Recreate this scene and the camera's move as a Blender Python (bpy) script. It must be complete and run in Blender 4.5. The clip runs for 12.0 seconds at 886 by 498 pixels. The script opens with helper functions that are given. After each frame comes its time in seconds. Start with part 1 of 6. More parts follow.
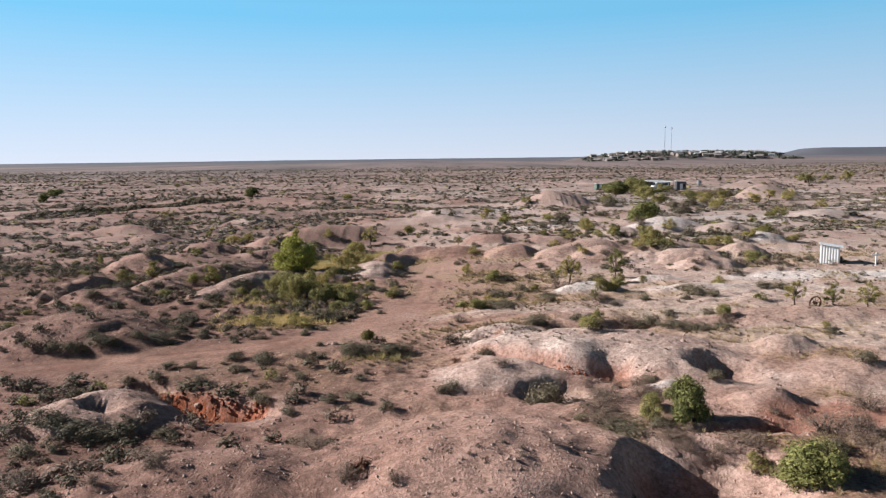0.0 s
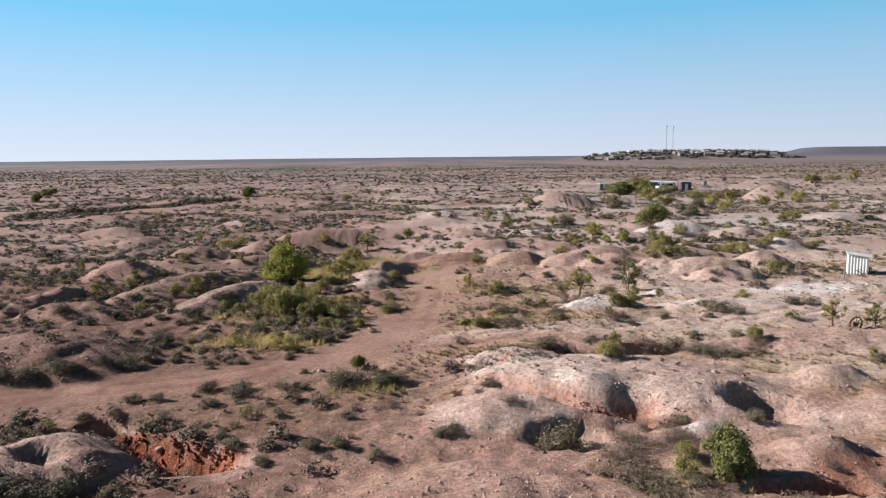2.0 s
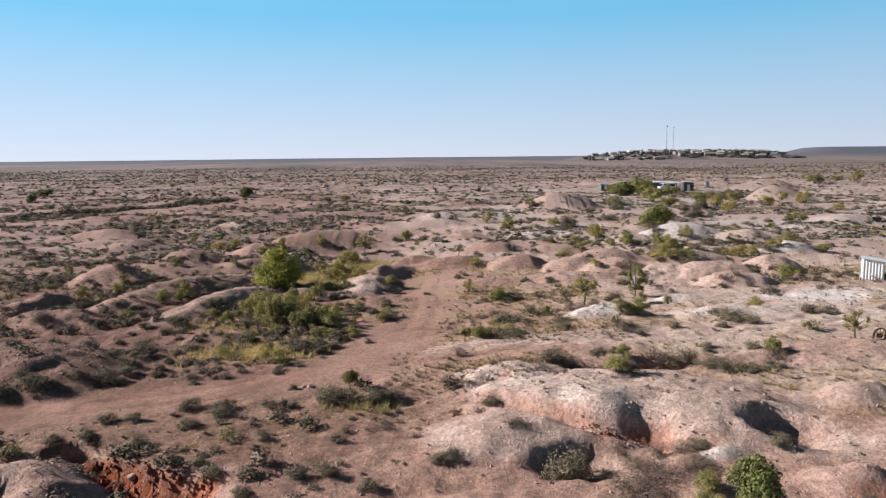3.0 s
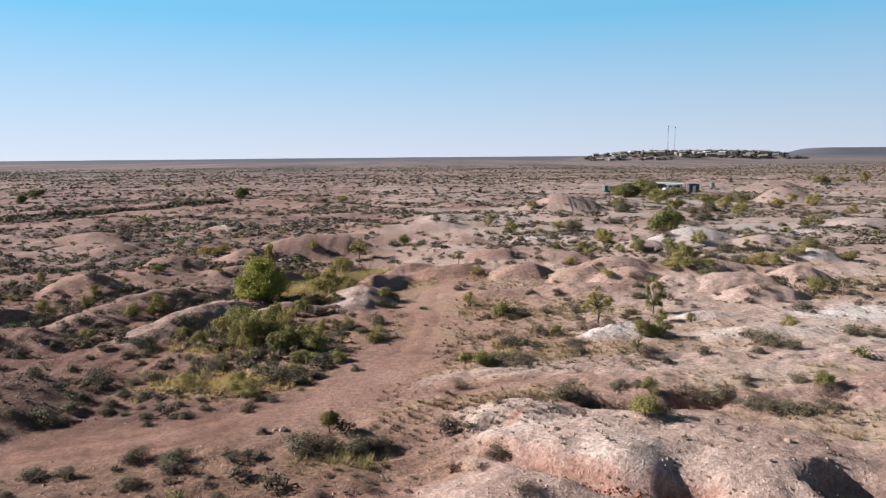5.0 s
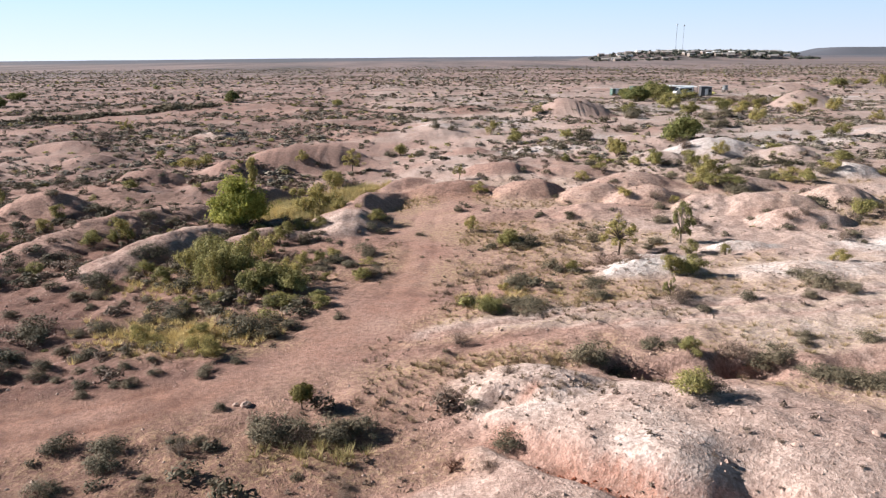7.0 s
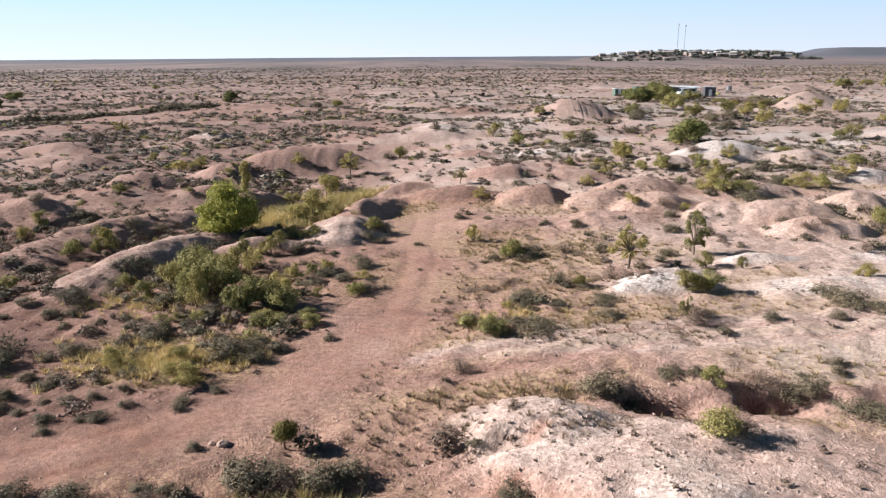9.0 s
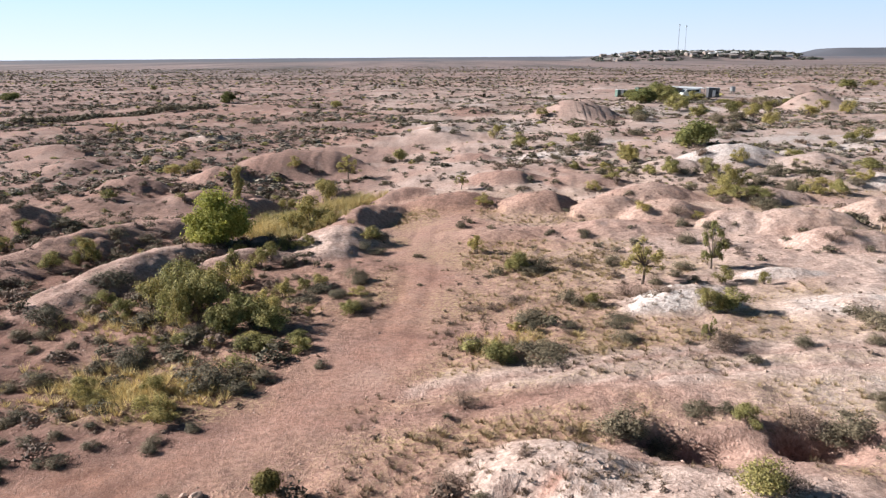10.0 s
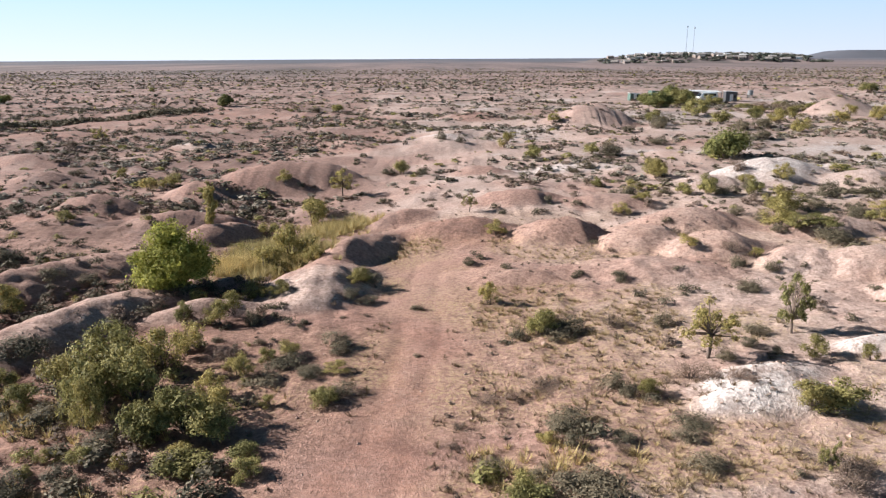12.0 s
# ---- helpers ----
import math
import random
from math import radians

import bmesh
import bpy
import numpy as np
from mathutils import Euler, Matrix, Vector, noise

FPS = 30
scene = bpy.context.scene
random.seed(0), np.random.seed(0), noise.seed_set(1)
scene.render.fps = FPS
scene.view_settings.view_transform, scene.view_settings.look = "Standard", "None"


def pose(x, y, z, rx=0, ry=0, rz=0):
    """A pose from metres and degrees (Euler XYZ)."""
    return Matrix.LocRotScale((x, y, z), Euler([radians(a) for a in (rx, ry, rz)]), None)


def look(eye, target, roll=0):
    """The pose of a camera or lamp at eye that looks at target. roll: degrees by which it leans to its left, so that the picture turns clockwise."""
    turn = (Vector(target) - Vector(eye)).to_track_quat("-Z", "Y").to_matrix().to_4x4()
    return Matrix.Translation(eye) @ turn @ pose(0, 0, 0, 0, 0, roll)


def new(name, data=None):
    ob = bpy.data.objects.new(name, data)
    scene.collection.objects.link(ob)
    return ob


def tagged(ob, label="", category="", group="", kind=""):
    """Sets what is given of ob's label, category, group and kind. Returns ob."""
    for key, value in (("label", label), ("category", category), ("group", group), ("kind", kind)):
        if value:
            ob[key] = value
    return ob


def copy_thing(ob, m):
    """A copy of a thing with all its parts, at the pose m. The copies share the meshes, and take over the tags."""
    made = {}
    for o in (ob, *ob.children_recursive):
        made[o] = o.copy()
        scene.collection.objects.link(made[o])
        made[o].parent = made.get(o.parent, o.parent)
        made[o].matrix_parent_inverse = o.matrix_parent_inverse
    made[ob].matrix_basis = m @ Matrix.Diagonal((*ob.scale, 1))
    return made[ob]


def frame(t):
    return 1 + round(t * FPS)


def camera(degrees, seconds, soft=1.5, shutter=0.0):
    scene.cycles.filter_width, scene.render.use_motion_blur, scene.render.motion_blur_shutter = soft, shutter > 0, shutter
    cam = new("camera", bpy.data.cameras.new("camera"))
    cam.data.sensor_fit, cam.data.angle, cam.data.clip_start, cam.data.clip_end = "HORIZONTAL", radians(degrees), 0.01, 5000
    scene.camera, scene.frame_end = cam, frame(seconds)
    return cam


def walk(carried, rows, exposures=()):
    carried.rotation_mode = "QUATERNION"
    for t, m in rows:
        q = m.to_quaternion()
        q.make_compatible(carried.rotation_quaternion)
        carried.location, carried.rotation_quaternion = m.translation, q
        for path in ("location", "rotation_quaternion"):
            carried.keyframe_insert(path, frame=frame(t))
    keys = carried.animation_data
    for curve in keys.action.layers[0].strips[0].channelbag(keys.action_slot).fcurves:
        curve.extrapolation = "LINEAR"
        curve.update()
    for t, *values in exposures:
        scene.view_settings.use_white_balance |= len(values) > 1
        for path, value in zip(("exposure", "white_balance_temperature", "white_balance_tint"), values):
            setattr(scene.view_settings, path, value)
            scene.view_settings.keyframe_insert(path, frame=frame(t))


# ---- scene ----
cam = camera(64.2, 12.0, soft=1.25)
PATH = [
    (0, (-3.689, 11.009, 11.183), (-3.619, 12.991, 10.925), -0.7),
    (0.5, (-3.641, 11.856, 11.258), (-3.572, 13.838, 10.999), -0.7),
    (1, (-3.594, 12.996, 11.328), (-3.526, 14.978, 11.069), -0.7),
    (1.5, (-3.552, 14.195, 11.412), (-3.483, 16.177, 11.152), -0.6),
    (2, (-3.466, 15.382, 11.5), (-3.398, 17.364, 11.238), -0.6),
    (2.5, (-3.395, 16.534, 11.551), (-3.326, 18.516, 11.288), -0.6),
    (3, (-3.299, 17.67, 11.562), (-3.231, 19.652, 11.3), -0.6),
    (3.5, (-3.213, 18.801, 11.604), (-3.145, 20.783, 11.341), -0.6),
    (3.7, (-3.167, 19.286, 11.634), (-3.1, 21.268, 11.369), -0.6),
    (5.1, (-2.94, 23.12, 11.645), (-2.873, 25.103, 11.383), -0.5),
    (5.3, (-2.909, 23.675, 11.649), (-2.844, 25.65, 11.341), -0.5),
    (5.5, (-2.897, 24.242, 11.643), (-2.833, 26.201, 11.247), -0.4),
    (6, (-2.815, 25.788, 11.753), (-2.753, 27.716, 11.225), -0.5),
    (6.5, (-2.744, 27.398, 11.771), (-2.681, 29.326, 11.243), -0.4),
    (7, (-2.654, 28.984, 11.822), (-2.592, 30.912, 11.294), -0.5),
    (7.2, (-2.619, 29.443, 11.906), (-2.558, 31.371, 11.378), -0.5),
    (8.8, (-2.5, 31.094, 11.867), (-2.441, 33.023, 11.339), -0.5),
    (9, (-2.514, 31.376, 11.875), (-2.454, 33.304, 11.346), -0.4),
    (9.5, (-2.5, 32.426, 11.895), (-2.44, 34.354, 11.367), -0.4),
    (10, (-2.472, 33.928, 11.907), (-2.413, 35.856, 11.379), -0.4),
    (10.5, (-2.392, 35.649, 11.928), (-2.335, 37.577, 11.401), -0.4),
    (11, (-2.332, 37.711, 11.924), (-2.274, 39.639, 11.398), -0.4),
    (11.5, (-2.229, 39.984, 11.965), (-2.172, 41.913, 11.44), -0.4),
    (12, (-2.175, 42.518, 11.986), (-2.131, 44.448, 11.462), -0.3),
]
walk(cam, [(t, look(eye, to, lean)) for t, eye, to, lean in PATH],
     exposures=[(0, 0.9), (5.4, 0.86), (6.3, 1.18), (12, 1.21)])

# ---------------------------------------------------------------- daylight
SUN_UP, SUN_FROM = 26.0, -77.0  # degrees over the horizon, and clockwise from +y
world = bpy.data.worlds.new("sky")
scene.world = world
world.use_nodes = True
nt = world.node_tree
sky = nt.nodes.new("ShaderNodeTexSky")
sky.sky_type, sky.sun_disc = "NISHITA", False
sky.sun_elevation, sky.sun_rotation = radians(SUN_UP), radians(SUN_FROM)
sky.air_density, sky.dust_density, sky.ozone_density = 0.8, 0.0, 1.6
tint = nt.nodes.new("ShaderNodeMix")
tint.data_type, tint.blend_type = "RGBA", "MULTIPLY"
tint.inputs[0].default_value, tint.inputs[7].default_value = 1.0, (0.13, 0.15, 0.21, 1)
nt.links.new(sky.outputs[0], tint.inputs[6])
# pale dry haze low over the horizon, cyan above it
height = nt.nodes.new("ShaderNodeSeparateXYZ")
nt.links.new(nt.nodes.new("ShaderNodeTexCoord").outputs["Generated"], height.inputs[0])
below = tint.outputs[2]
for low, high, colour in ((0.2, 0.42, (1.85, 5.15, 8.0)), (-0.01, 0.185, (6.35, 6.85, 8.0))):
    rise = nt.nodes.new("ShaderNodeMapRange")
    rise.inputs["From Min"].default_value, rise.inputs["From Max"].default_value = low, high
    nt.links.new(height.outputs["Z"], rise.inputs["Value"])
    layer = nt.nodes.new("ShaderNodeMix")
    layer.data_type = "RGBA"
    layer.inputs[6].default_value = (*colour, 1)
    nt.links.new(rise.outputs["Result"], layer.inputs[0])
    nt.links.new(below, layer.inputs[7])
    below = layer.outputs[2]
# brighter towards the sun's side
side = nt.nodes.new("ShaderNodeMapRange")
side.inputs["From Min"].default_value, side.inputs["From Max"].default_value = -0.6, 0.6
side.inputs["To Min"].default_value, side.inputs["To Max"].default_value = 1.13, 0.92
nt.links.new(height.outputs["X"], side.inputs["Value"])
glow = nt.nodes.new("ShaderNodeMix")
glow.data_type, glow.blend_type = "RGBA", "MULTIPLY"
glow.inputs[0].default_value = 1.0
nt.links.new(below, glow.inputs[6])
nt.links.new(side.outputs["Result"], glow.inputs[7])
nt.links.new(glow.outputs[2], nt.nodes["Background"].inputs[0])
nt.nodes["Background"].inputs[1].default_value = 0.059
sun = new("sun", bpy.data.lights.new("sun", "SUN"))
sun.data.energy, sun.data.angle, sun.data.color = 5.0, radians(0.5), (1.0, 0.95, 0.925)
a, e = radians(SUN_FROM), radians(SUN_UP)
sun.matrix_world = look((90 * math.sin(a) * math.cos(e), 90 * math.cos(a) * math.cos(e), 90 * math.sin(e)), (0, 0, 0))


# ---------------------------------------------------------------- materials
def nodes_of(name):
    m = bpy.data.materials.new(name)
    m.use_nodes = True
    t = m.node_tree
    return m, t, t.nodes["Principled BSDF"]


def node(t, kind, **settings):
    n = t.nodes.new(kind)
    for key, value in settings.items():
        if key == "operation":
            n.operation = value
        elif key == "blend_type":
            n.blend_type = value
        elif key == "data_type":
            n.data_type = value
        elif key == "attribute_name":
            n.attribute_name = value
    return n


def noise_of(t, vector, scale, detail=3.0, rough=0.55):
    n = t.nodes.new("ShaderNodeTexNoise")
    n.inputs["Scale"].default_value, n.inputs["Detail"].default_value, n.inputs["Roughness"].default_value = scale, detail, rough
    t.links.new(vector, n.inputs["Vector"])
    return n.outputs["Fac"]


def ramp_of(t, fac, low, high, a=0.0, b=1.0):
    n = t.nodes.new("ShaderNodeMapRange")
    n.interpolation_type = "SMOOTHSTEP"
    n.inputs["From Min"].default_value, n.inputs["From Max"].default_value = low, high
    n.inputs["To Min"].default_value, n.inputs["To Max"].default_value = a, b
    t.links.new(fac, n.inputs["Value"])
    return n.outputs["Result"]


def math_of(t, op, a, b):
    n = t.nodes.new("ShaderNodeMath")
    n.operation = op
    for slot, v in ((0, a), (1, b)):
        if isinstance(v, (int, float)):
            n.inputs[slot].default_value = v
        else:
            t.links.new(v, n.inputs[slot])
    return n.outputs[0]


def mix_of(t, fac, a, b, kind="MIX"):
    n = t.nodes.new("ShaderNodeMix")
    n.data_type, n.blend_type = "RGBA", kind
    for slot, v in ((0, fac), (6, a), (7, b)):
        if isinstance(v, (int, float)):
            n.inputs[slot].default_value = v
        elif isinstance(v, tuple):
            n.inputs[slot].default_value = (*v, 1)
        else:
            t.links.new(v, n.inputs[slot])
    return n.outputs[2]


def tone_of(t, fac, colour, spread):
    """A colour that varies in brightness with fac, by the given share either way."""
    low = tuple(c * (1 - spread) for c in colour)
    high = tuple(min(c * (1 + spread), 1) for c in colour)
    return mix_of(t, fac, low, high)


def soil_material():
    m, t, p = nodes_of("soil")
    place = node(t, "ShaderNodeNewGeometry").outputs["Position"]
    layer = {k: node(t, "ShaderNodeAttribute", attribute_name=k).outputs["Fac"] for k in ("pale", "red", "orange", "straw", "scrub", "woods", "clods", "plain")}
    wide, mid = noise_of(t, place, 0.16, 4), noise_of(t, place, 1.1, 5, 0.6)
    fine, grit = noise_of(t, place, 6.5, 5, 0.68), noise_of(t, place, 19.0, 3, 0.7)
    # dark gravelly soil to pink soil to cream and white clay
    shade = math_of(t, "ADD", layer["pale"], math_of(t, "MULTIPLY", math_of(t, "SUBTRACT", wide, 0.5), 0.5))
    shade = math_of(t, "ADD", shade, math_of(t, "MULTIPLY", math_of(t, "SUBTRACT", mid, 0.5), 0.45))
    low = mix_of(t, ramp_of(t, shade, 0.0, 0.42), (0.146, 0.087, 0.073), (0.365, 0.235, 0.191))
    col = mix_of(t, ramp_of(t, shade, 0.38, 0.85), low, (0.510, 0.400, 0.347))
    col = mix_of(t, ramp_of(t, shade, 0.82, 1.1), col, (0.66, 0.615, 0.585))
    redness = math_of(t, "MULTIPLY", layer["red"], ramp_of(t, mid, 0.25, 0.75, 0.35, 1.0))
    col = mix_of(t, math_of(t, "MULTIPLY", redness, 0.55), col, (0.318, 0.142, 0.092))
    straw = math_of(t, "MULTIPLY", layer["straw"], ramp_of(t, fine, 0.42, 0.62))
    col = mix_of(t, math_of(t, "MULTIPLY", straw, 0.85), col, (0.370, 0.275, 0.150))
    clay = math_of(t, "MULTIPLY", layer["orange"], ramp_of(t, mid, 0.32, 0.52, 0.65, 1.0))
    col = mix_of(t, clay, col, (0.3, 0.085, 0.036))
    # stones and crumbs
    col = mix_of(t, math_of(t, "MULTIPLY", ramp_of(t, grit, 0.54, 0.66), math_of(t, "ADD", 0.12, math_of(t, "MULTIPLY", layer["pale"], 0.42))), col, (0.532, 0.462, 0.406))
    col = mix_of(t, math_of(t, "MULTIPLY", ramp_of(t, fine, 0.53, 0.38), 0.45), col, (0.150, 0.090, 0.066))
    speck = noise_of(t, place, 3.4, 5, 0.8)
    col = mix_of(t, ramp_of(t, layer["clods"], 0.0, 1.0, 0.35, 1.0), col, mix_of(t, 1.0, col, mix_of(t, ramp_of(t, speck, 0.36, 0.64), (0.72, 0.70, 0.69), (1.22, 1.22, 1.22)), "MULTIPLY"))
    # low scrub that covers the far plain
    cells = node(t, "ShaderNodeMapping")
    cells.inputs["Scale"].default_value = (1, 0.55, 1)
    t.links.new(place, cells.inputs["Vector"])
    cover = ramp_of(t, noise_of(t, cells.outputs[0], 0.16, 5, 0.7), 0.44, 0.56)
    bands = node(t, "ShaderNodeMapping")
    bands.inputs["Scale"].default_value = (1, 0.4, 1)
    t.links.new(place, bands.inputs["Vector"])
    far_bands = noise_of(t, bands.outputs[0], 0.022, 6, 0.68)
    col = mix_of(t, math_of(t, "MULTIPLY", ramp_of(t, far_bands, 0.53, 0.63), math_of(t, "MULTIPLY", layer["scrub"], 0.6)), col, (0.36, 0.262, 0.222))
    cover = math_of(t, "MAXIMUM", math_of(t, "MULTIPLY", cover, 0.75), ramp_of(t, far_bands, 0.5, 0.4))
    cover = math_of(t, "MULTIPLY", cover, layer["scrub"])
    col = mix_of(t, math_of(t, "MULTIPLY", layer["scrub"], 0.4), col, (0.3, 0.212, 0.192))
    col = mix_of(t, math_of(t, "MULTIPLY", cover, 0.68), col, (0.115, 0.094, 0.084))
    bare = ramp_of(t, noise_of(t, cells.outputs[0], 0.23, 4, 0.6), 0.53, 0.64)
    col = mix_of(t, math_of(t, "MULTIPLY", bare, math_of(t, "MULTIPLY", layer["scrub"], 0.55)), col, (0.47, 0.375, 0.33))
    # all of the far plain mixed towards a cooler grey
    col = mix_of(t, math_of(t, "MULTIPLY", layer["plain"], 0.6), col, (0.2, 0.16, 0.158))
    broad = node(t, "ShaderNodeMapping")
    broad.inputs["Scale"].default_value = (1, 0.13, 1)
    t.links.new(place, broad.inputs["Vector"])
    streaks = noise_of(t, broad.outputs[0], 0.0065, 5, 0.65)
    col = mix_of(t, math_of(t, "MULTIPLY", ramp_of(t, streaks, 0.42, 0.66), math_of(t, "MULTIPLY", layer["plain"], 0.85)), col, (0.085, 0.078, 0.076))
    col = mix_of(t, math_of(t, "MULTIPLY", ramp_of(t, streaks, 0.44, 0.3), math_of(t, "MULTIPLY", layer["plain"], 0.6)), col, (0.32, 0.245, 0.23))
    # low woodland along the skyline, with blue-grey distance haze put into the colour
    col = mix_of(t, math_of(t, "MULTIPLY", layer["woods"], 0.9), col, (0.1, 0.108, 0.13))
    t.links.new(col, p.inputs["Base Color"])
    p.inputs["Roughness"].default_value = 0.95
    p.inputs["Specular IOR Level"].default_value = 0.15
    clods = t.nodes.new("ShaderNodeTexVoronoi")
    clods.inputs["Scale"].default_value = 7.5
    t.links.new(place, clods.inputs["Vector"])
    lumps = math_of(t, "MULTIPLY", ramp_of(t, clods.outputs["Distance"], 0.5, 0.1), ramp_of(t, speck, 0.42, 0.6))
    up = math_of(t, "ADD", math_of(t, "MULTIPLY", fine, ramp_of(t, layer["clods"], 0.1, 1.0, 0.25, 0.45)), math_of(t, "ADD", math_of(t, "MULTIPLY", grit, 0.25), math_of(t, "MULTIPLY", math_of(t, "MULTIPLY", lumps, layer["clods"]), 0.2)))
    b = node(t, "ShaderNodeBump")
    b.inputs["Strength"].default_value, b.inputs["Distance"].default_value = 1.0, 0.1
    t.links.new(up, b.inputs["Height"])
    t.links.new(b.outputs[0], p.inputs["Normal"])
    return m


def leaf_material(name, colour, second, glow=0.25):
    """Leaves: two tints from leaf to leaf, a shift from plant to plant, and some light through the blade."""
    m, t, p = nodes_of(name)
    each = node(t, "ShaderNodeNewGeometry").outputs["Random Per Island"]
    plant = node(t, "ShaderNodeObjectInfo").outputs["Random"]
    col = mix_of(t, each, colour, second)
    col = mix_of(t, 1.0, col, mix_of(t, plant, (0.72, 0.74, 0.72), (1.22, 1.18, 1.15)), "MULTIPLY")
    t.links.new(col, p.inputs["Base Color"])
    p.inputs["Roughness"].default_value = 0.75
    p.inputs["Specular IOR Level"].default_value = 0.2
    through_leaf = node(t, "ShaderNodeBsdfTranslucent")
    t.links.new(col, through_leaf.inputs["Color"])
    both = node(t, "ShaderNodeMixShader")
    both.inputs[0].default_value = glow
    t.links.new(p.outputs[0], both.inputs[1])
    t.links.new(through_leaf.outputs[0], both.inputs[2])
    t.links.new(both.outputs[0], t.nodes["Material Output"].inputs["Surface"])
    return m


def plain_material(name, colour, rough=0.8, metal=0.0, spread=0.25, scale=4.0, dirt=None, bump=0.0):
    """Paint, wood, metal or stone with grain and stains."""
    m, t, p = nodes_of(name)
    where = node(t, "ShaderNodeTexCoord").outputs["Object"]
    col = tone_of(t, noise_of(t, where, scale, 4), colour, spread)
    if dirt:
        col = mix_of(t, ramp_of(t, noise_of(t, where, scale * 0.35, 4, 0.65), 0.5, 0.68, 0, 0.8), col, dirt)
    t.links.new(col, p.inputs["Base Color"])
    p.inputs["Roughness"].default_value, p.inputs["Metallic"].default_value = rough, metal
    if bump:
        b = node(t, "ShaderNodeBump")
        b.inputs["Strength"].default_value, b.inputs["Distance"].default_value = bump, 0.02
        t.links.new(noise_of(t, where, scale * 3, 4), b.inputs["Height"])
        t.links.new(b.outputs[0], p.inputs["Normal"])
    return m


SOIL = soil_material()
SALT_LEAF = leaf_material("saltbush_leaf", (0.07, 0.058, 0.039), (0.235, 0.198, 0.133), 0.06)
DRY_LEAF = leaf_material("dry_twig_leaf", (0.105, 0.073, 0.058), (0.3, 0.217, 0.168), 0.06)
# scrub leaf paled and greyed, distance haze painted into its colour
SCRUB_HAZE_LEAF = leaf_material("scrub_haze_leaf", (0.165, 0.143, 0.118), (0.41, 0.355, 0.29), 0.06)
SHRUB_LEAF = leaf_material("shrub_leaf", (0.105, 0.098, 0.036), (0.4, 0.362, 0.145), 0.3)
YELLOW_LEAF = leaf_material("wattle_leaf", (0.15, 0.128, 0.042), (0.47, 0.4, 0.16), 0.3)
PEPPER_LEAF = leaf_material("pepper_leaf", (0.25, 0.25, 0.05), (0.56, 0.53, 0.14), 0.45)
TREE_LEAF = leaf_material("tree_leaf", (0.082, 0.09, 0.032), (0.26, 0.26, 0.092), 0.26)
MOP_LEAF = leaf_material("mop_leaf", (0.085, 0.07, 0.018), (0.2, 0.165, 0.05), 0.15)
# leaves of the town trees, colour lightened to carry some distance haze
TOWN_HAZE_LEAF = leaf_material("town_haze_leaf", (0.07, 0.076, 0.062), (0.18, 0.188, 0.155), 0.1)
STRAW = leaf_material("straw", (0.28, 0.2, 0.105), (0.46, 0.35, 0.2), 0.2)
BARK = plain_material("bark", (0.13, 0.095, 0.075), 0.9, spread=0.4, scale=9, bump=0.5)
STONE = plain_material("stone", (0.37, 0.262, 0.212), 0.9, spread=0.4, scale=7, bump=0.4)
RED_STONE = plain_material("red_stone", (0.22, 0.07, 0.035), 0.95, spread=0.5, scale=7, bump=0.5)
GOLD_GRASS = leaf_material("golden_grass", (0.37, 0.295, 0.135), (0.61, 0.49, 0.235), 0.28)
BROWN_GRASS = leaf_material("brown_grass", (0.15, 0.1, 0.06), (0.33, 0.235, 0.145), 0.15)
WHITE_STEEL = plain_material("white_steel", (0.62, 0.62, 0.61), 0.45, spread=0.06, scale=3, dirt=(0.6, 0.55, 0.48))
RUST = plain_material("rust", (0.16, 0.075, 0.045), 0.85, spread=0.5, scale=9, bump=0.4)
POST_WOOD = plain_material("post_wood", (0.27, 0.2, 0.15), 0.9, spread=0.35, scale=8, bump=0.4)
WHITE_PAINT = plain_material("white_paint", (0.66, 0.66, 0.65), 0.4, spread=0.05, scale=2, dirt=(0.62, 0.56, 0.5))
DARK_STEEL = plain_material("dark_steel", (0.07, 0.07, 0.075), 0.5, spread=0.3, scale=3)
GREEN_STEEL = plain_material("green_steel", (0.07, 0.13, 0.105), 0.6, spread=0.2, scale=3, dirt=(0.2, 0.17, 0.13))
GLASS = plain_material("window_glass", (0.02, 0.025, 0.03), 0.08, spread=0.1, scale=2)
RUBBER = plain_material("rubber", (0.02, 0.02, 0.02), 0.85, spread=0.3, scale=6)
TANK_STEEL = plain_material("tank_steel", (0.25, 0.25, 0.25), 0.5, 0.6, spread=0.15, scale=4)
WALL_PAINT = plain_material("house_wall", (0.24, 0.19, 0.16), 0.8, spread=0.15, scale=0.6)
ROOF_PAINT = plain_material("house_roof", (0.3, 0.27, 0.25), 0.5, spread=0.2, scale=0.4)


# ---------------------------------------------------------------- shape of the land
def lattice(ix, iy, seed):
    n = (ix.astype(np.int64) * 374761393 + iy.astype(np.int64) * 668265263 + seed * 974634777) & 0xFFFFFFFF
    n = ((n ^ (n >> 13)) * 1274126177) & 0xFFFFFFFF
    return ((n ^ (n >> 16)) & 0xFFFF) / 65535.0


def value_noise(x, y, size, seed):
    """Smooth noise from 0 to 1 with features of that size in metres."""
    x, y = np.asarray(x, float) / size, np.asarray(y, float) / size
    ix, iy = np.floor(x), np.floor(y)
    u, v = x - ix, y - iy
    u, v = u * u * (3 - 2 * u), v * v * (3 - 2 * v)
    a, b = lattice(ix, iy, seed), lattice(ix + 1, iy, seed)
    c, d = lattice(ix, iy + 1, seed), lattice(ix + 1, iy + 1, seed)
    return (a * (1 - u) + b * u) * (1 - v) + (c * (1 - u) + d * u) * v


